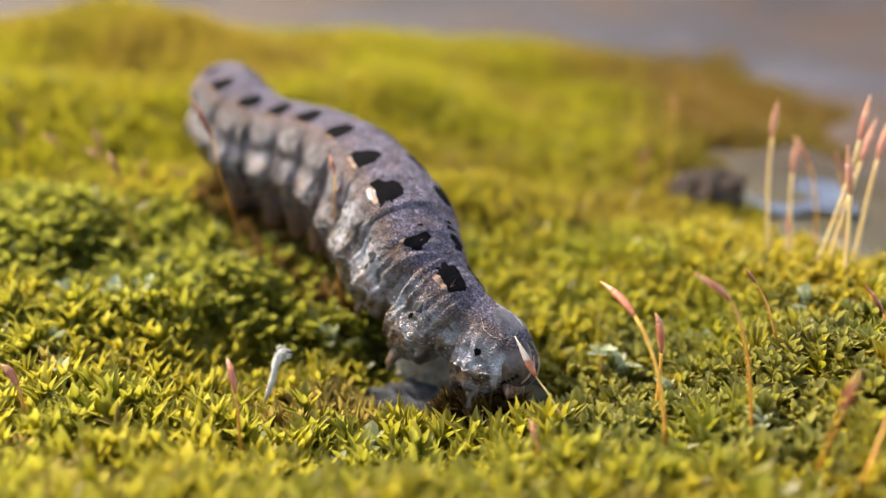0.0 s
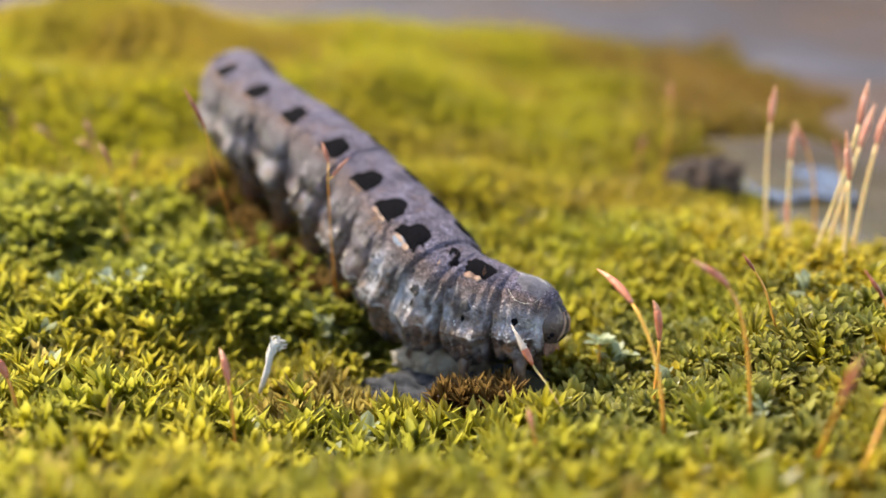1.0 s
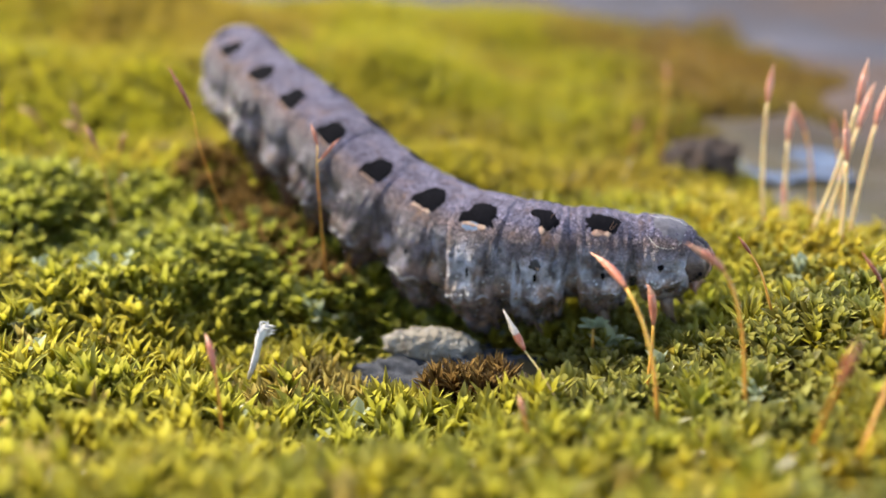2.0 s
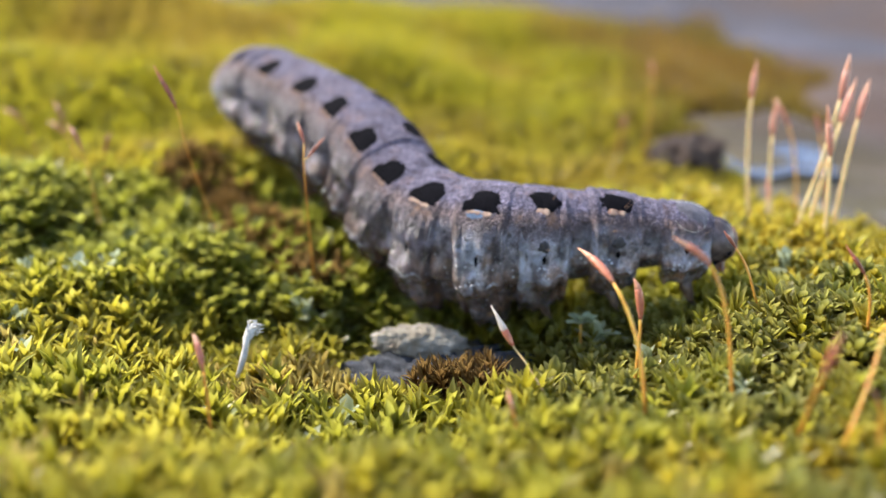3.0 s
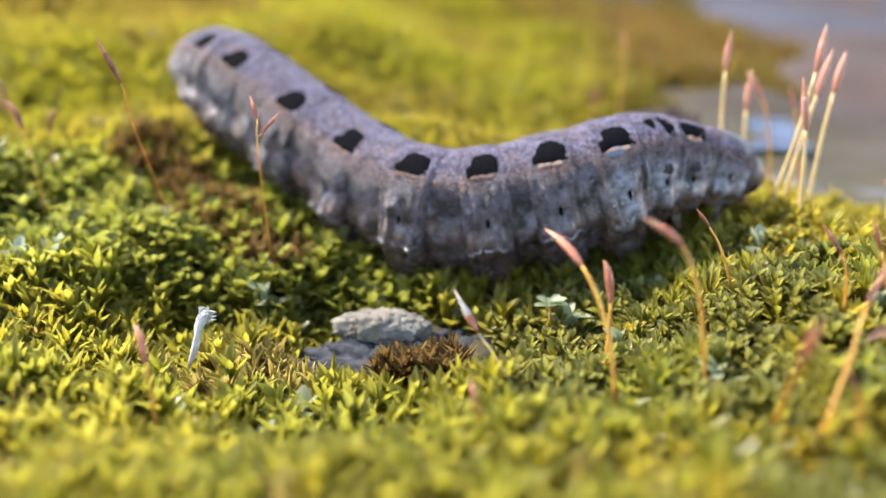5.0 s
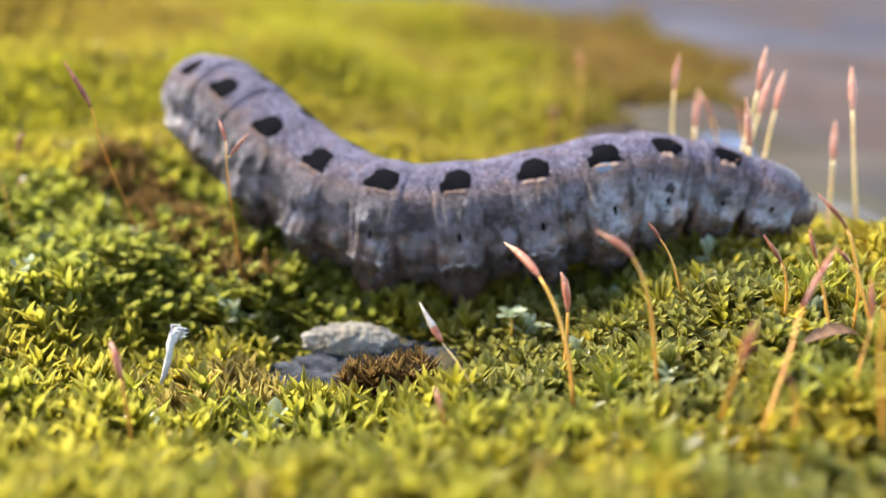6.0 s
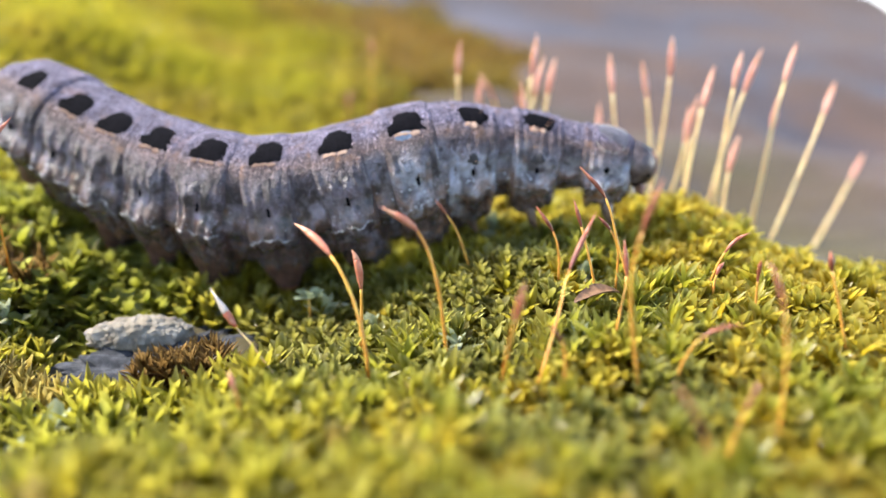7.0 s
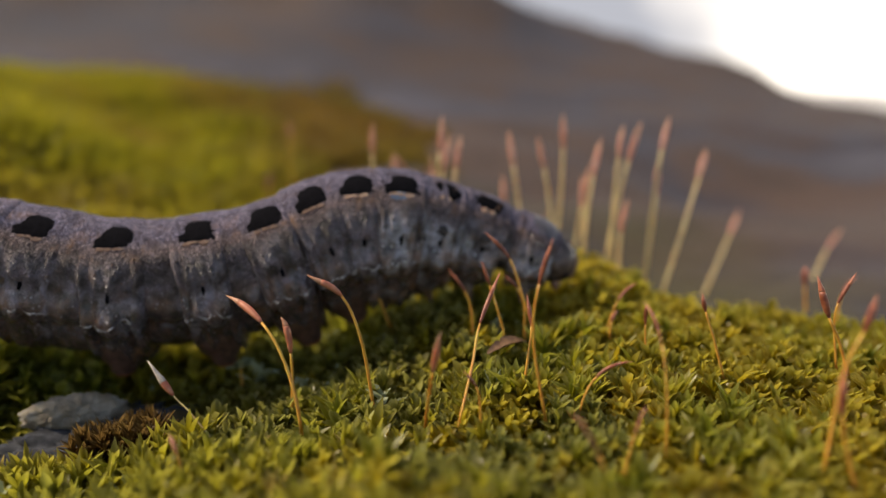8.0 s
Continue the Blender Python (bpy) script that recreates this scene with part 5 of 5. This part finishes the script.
def motions():
    """The caterpillar's crawl: the middle line of its body from tail to mouth, in millimetres, time by time,
    with the roll of tail and head in degrees."""
    crawl = [
        (0.0, 0, 18, [(-22.2, 41.3, 13.9), (-21.3, 38.6, 13.2), (-19.8, 35.5, 12.1), (-16.8, 32.1, 10.6), (-13.3, 28.9, 10.0), (-10.2, 25.7, 9.7), (-7.2, 21.6, 9.0), (-4.9, 17.3, 7.7), (-3.2, 13.5, 6.3), (-2.2, 11.1, 4.5), (-0.4, 8.4, 2.1), (3.2, 6.0, 0.1), (6.5, 3.5, 0.0)]),
        (0.5, 0, 18, [(-21.2, 41.6, 13.9), (-20.3, 38.9, 13.2), (-18.9, 35.6, 12.2), (-15.7, 31.7, 10.7), (-11.8, 27.8, 9.3), (-7.7, 23.8, 7.9), (-4.3, 19.9, 7.0), (-2.1, 16.3, 5.9), (-0.5, 13.2, 4.7), (0.3, 11.1, 3.0), (1.5, 8.7, 1.0), (4.6, 6.3, -0.9), (7.6, 3.7, -1.0)]),
        (0.8, 0, 14, [(-20.7, 42.4, 14.2), (-19.9, 39.6, 13.6), (-18.5, 36.2, 12.5), (-15.3, 32.0, 10.7), (-11.4, 27.7, 9.1), (-7.6, 23.5, 7.3), (-4.6, 19.8, 5.4), (-2.7, 16.4, 4.2), (-1.4, 13.6, 2.9), (-0.5, 11.4, 1.5), (0.9, 9.1, -0.0), (4.1, 7.1, -0.8), (7.0, 4.8, -0.5)]),
        (1.0, 0, 8, [(-20.7, 42.4, 13.9), (-19.8, 39.6, 13.3), (-18.5, 36.1, 12.3), (-15.1, 31.6, 10.7), (-11.2, 27.1, 9.1), (-7.6, 22.8, 7.2), (-4.8, 19.6, 5.2), (-2.7, 16.6, 3.7), (-1.1, 14.1, 2.4), (0.4, 12.3, 1.3), (2.9, 10.6, 0.7), (6.0, 9.1, 0.5), (8.8, 7.4, 0.7)]),
        (1.2, 0, -2, [(-20.4, 43.0, 14.0), (-19.5, 40.1, 13.4), (-18.2, 36.7, 12.4), (-14.8, 32.2, 10.8), (-10.8, 27.6, 9.2), (-7.1, 23.4, 7.3), (-4.2, 20.1, 5.1), (-1.4, 17.0, 3.0), (1.1, 14.2, 1.6), (3.6, 12.4, 0.7), (6.5, 11.1, 0.7), (10.3, 9.9, 1.4), (14.2, 7.9, 3.0)]),
        (1.5, 0, -8, [(-20.7, 41.8, 14.1), (-19.7, 39.1, 13.4), (-18.3, 35.8, 12.4), (-14.7, 31.7, 10.8), (-10.8, 27.5, 9.1), (-7.0, 23.4, 7.2), (-3.8, 20.2, 4.9), (-0.5, 17.0, 3.0), (2.8, 14.3, 1.9), (5.9, 12.8, 1.5), (9.5, 11.7, 1.4), (13.5, 10.6, 1.7), (17.1, 8.4, 2.8)]),
        (1.7, 0, -8, [(-20.0, 42.4, 14.4), (-19.1, 39.6, 13.7), (-17.8, 36.3, 12.6), (-14.4, 32.0, 10.8), (-10.7, 27.8, 9.1), (-7.0, 23.7, 7.1), (-3.6, 20.4, 4.8), (0.2, 17.2, 3.0), (3.8, 14.6, 2.1), (7.1, 13.1, 1.9), (10.7, 12.1, 1.9), (14.7, 10.9, 2.2), (17.9, 8.5, 2.9)]),
        (2.8, -4, -4, [(-19.3, 41.9, 13.0), (-16.2, 38.4, 12.9), (-13.2, 34.8, 12.0), (-9.4, 30.5, 10.5), (-6.5, 26.2, 9.1), (-4.3, 22.3, 7.2), (-1.9, 19.2, 5.0), (1.2, 16.4, 3.5), (4.7, 14.3, 3.2), (8.4, 13.8, 3.1), (13.6, 13.7, 3.2), (18.6, 13.2, 3.1), (23.1, 11.4, 3.8)]),
        (3.0, -4, -4, [(-18.2, 41.2, 11.5), (-15.0, 37.7, 11.7), (-11.9, 34.2, 10.9), (-8.1, 29.9, 9.7), (-5.1, 25.7, 8.5), (-2.8, 21.8, 6.8), (-1.0, 18.9, 4.8), (1.7, 16.0, 3.5), (5.1, 14.0, 3.2), (8.6, 13.5, 3.2), (13.6, 13.3, 3.3), (18.8, 12.8, 3.1), (23.5, 11.0, 3.9)]),
        (3.5, -4, -4, [(-18.7, 40.6, 11.7), (-15.4, 37.4, 11.3), (-12.1, 34.3, 9.9), (-6.9, 29.3, 7.3), (-3.3, 24.5, 5.8), (-0.9, 20.8, 4.9), (1.3, 18.7, 3.8), (4.2, 16.9, 3.1), (7.2, 15.5, 2.8), (10.7, 15.0, 2.5), (15.7, 14.7, 2.6), (20.7, 14.1, 2.4), (25.1, 12.2, 3.1)]),
        (4.0, -4, -4, [(-17.5, 39.1, 11.7), (-14.4, 35.8, 11.0), (-11.3, 32.6, 9.4), (-6.5, 27.6, 6.5), (-1.8, 22.6, 4.2), (2.3, 18.5, 3.1), (5.9, 17.1, 3.1), (9.0, 16.3, 3.6), (12.1, 15.6, 4.0), (15.0, 15.3, 3.8), (18.6, 14.9, 3.4), (22.6, 14.4, 2.6), (26.0, 12.5, 2.5)]),
        (4.5, -4, -4, [(-17.5, 39.5, 12.3), (-14.4, 36.4, 11.6), (-11.3, 33.2, 10.0), (-6.4, 28.2, 6.9), (-1.6, 23.2, 4.6), (2.8, 19.1, 3.3), (7.3, 18.1, 3.2), (11.7, 17.9, 4.2), (15.6, 18.1, 5.4), (18.5, 18.7, 5.7), (21.6, 19.4, 5.6), (25.4, 20.1, 5.0), (29.4, 19.0, 4.5)]),
        (4.7, -4, -4, [(-17.4, 40.0, 12.0), (-14.3, 36.8, 11.3), (-11.3, 33.7, 9.7), (-6.3, 28.5, 6.7), (-1.5, 23.4, 4.3), (2.9, 19.4, 3.1), (7.5, 18.3, 3.1), (12.0, 18.1, 4.1), (16.1, 18.2, 5.2), (18.9, 18.9, 5.6), (21.8, 19.5, 5.5), (25.5, 20.2, 5.0), (29.3, 19.1, 4.5)]),
        (5.8, -4, -4, [(-15.5, 33.8, 10.6), (-13.0, 31.7, 10.5), (-10.1, 29.2, 9.5), (-5.8, 25.4, 7.0), (-1.3, 21.5, 4.7), (3.1, 18.3, 3.4), (8.1, 17.4, 3.2), (13.5, 17.2, 3.9), (18.4, 17.2, 4.8), (22.3, 17.4, 5.4), (26.2, 17.3, 5.1), (30.4, 16.3, 4.1), (34.7, 13.6, 2.9)]),
        (6.0, -4, -4, [(-13.6, 33.5, 11.0), (-11.4, 31.2, 10.8), (-8.8, 28.5, 9.6), (-5.3, 25.0, 7.0), (-1.3, 21.2, 4.8), (3.1, 18.1, 3.6), (8.2, 17.1, 3.5), (13.8, 16.8, 4.2), (18.9, 16.7, 5.2), (23.1, 16.7, 5.6), (27.7, 16.4, 5.1), (32.0, 15.4, 4.2), (35.6, 12.7, 3.4)]),
        (6.5, -4, -4, [(-10.4, 32.0, 12.4), (-7.6, 29.5, 11.1), (-4.2, 26.6, 8.9), (-2.2, 23.7, 6.6), (0.1, 20.6, 4.8), (3.8, 17.7, 3.7), (8.8, 16.2, 3.8), (14.4, 15.3, 4.8), (19.4, 14.6, 6.0), (23.7, 14.1, 6.6), (28.4, 13.1, 6.3), (32.9, 11.7, 5.5), (36.5, 8.6, 5.2)]),
        (7.0, -4, -4, [(-7.8, 29.6, 9.9), (-5.3, 27.2, 8.9), (-2.3, 24.5, 7.3), (0.4, 22.0, 6.1), (3.3, 19.5, 5.3), (6.4, 17.0, 4.7), (10.2, 15.2, 4.6), (14.9, 13.6, 5.5), (19.3, 12.5, 6.9), (23.2, 11.7, 7.3), (28.0, 10.4, 7.2), (33.0, 8.1, 6.9), (37.0, 4.9, 7.7)]),
        (7.2, -4, -4, [(-7.0, 27.0, 8.0), (-4.3, 24.8, 7.3), (-1.2, 22.2, 6.0), (1.6, 19.9, 5.2), (4.7, 17.7, 5.1), (7.9, 15.6, 4.8), (11.3, 13.9, 4.8), (15.3, 12.5, 5.6), (19.4, 11.4, 6.8), (23.1, 10.7, 7.2), (27.9, 9.3, 7.0), (32.7, 7.1, 6.5), (36.7, 3.6, 6.8)]),
        (7.5, -4, -4, [(-8.5, 20.9, 8.1), (-5.3, 19.5, 7.3), (-1.5, 17.9, 6.0), (2.7, 16.0, 4.9), (6.4, 14.7, 5.0), (9.9, 13.5, 5.5), (13.1, 12.5, 5.8), (16.5, 11.4, 6.3), (20.2, 10.3, 7.1), (23.6, 9.3, 7.4), (27.9, 7.8, 7.1), (32.4, 5.5, 6.1), (36.4, 1.6, 5.2)]),
        (8.0, -4, -4, [(-8.2, 18.7, 7.5), (-4.9, 17.4, 7.0), (-1.0, 15.9, 6.1), (4.1, 13.8, 5.1), (9.7, 11.8, 5.4), (14.4, 10.4, 6.3), (17.6, 9.9, 7.6), (20.2, 9.4, 8.2), (22.9, 8.7, 8.2), (25.8, 8.0, 7.7), (29.2, 7.0, 6.9), (33.2, 5.1, 5.6), (36.9, 1.4, 4.5)]),
    ]
    for ob, u in RINGS:
        walk(ob, [(t, body_pose(points, u, radians(r0 + (r1 - r0) * u / 12))) for t, r0, r1, points in crawl])


build_ground()
build_backdrop()
build_hollow()
build_caterpillar()
build_sporophytes()
build_moss()
motions()
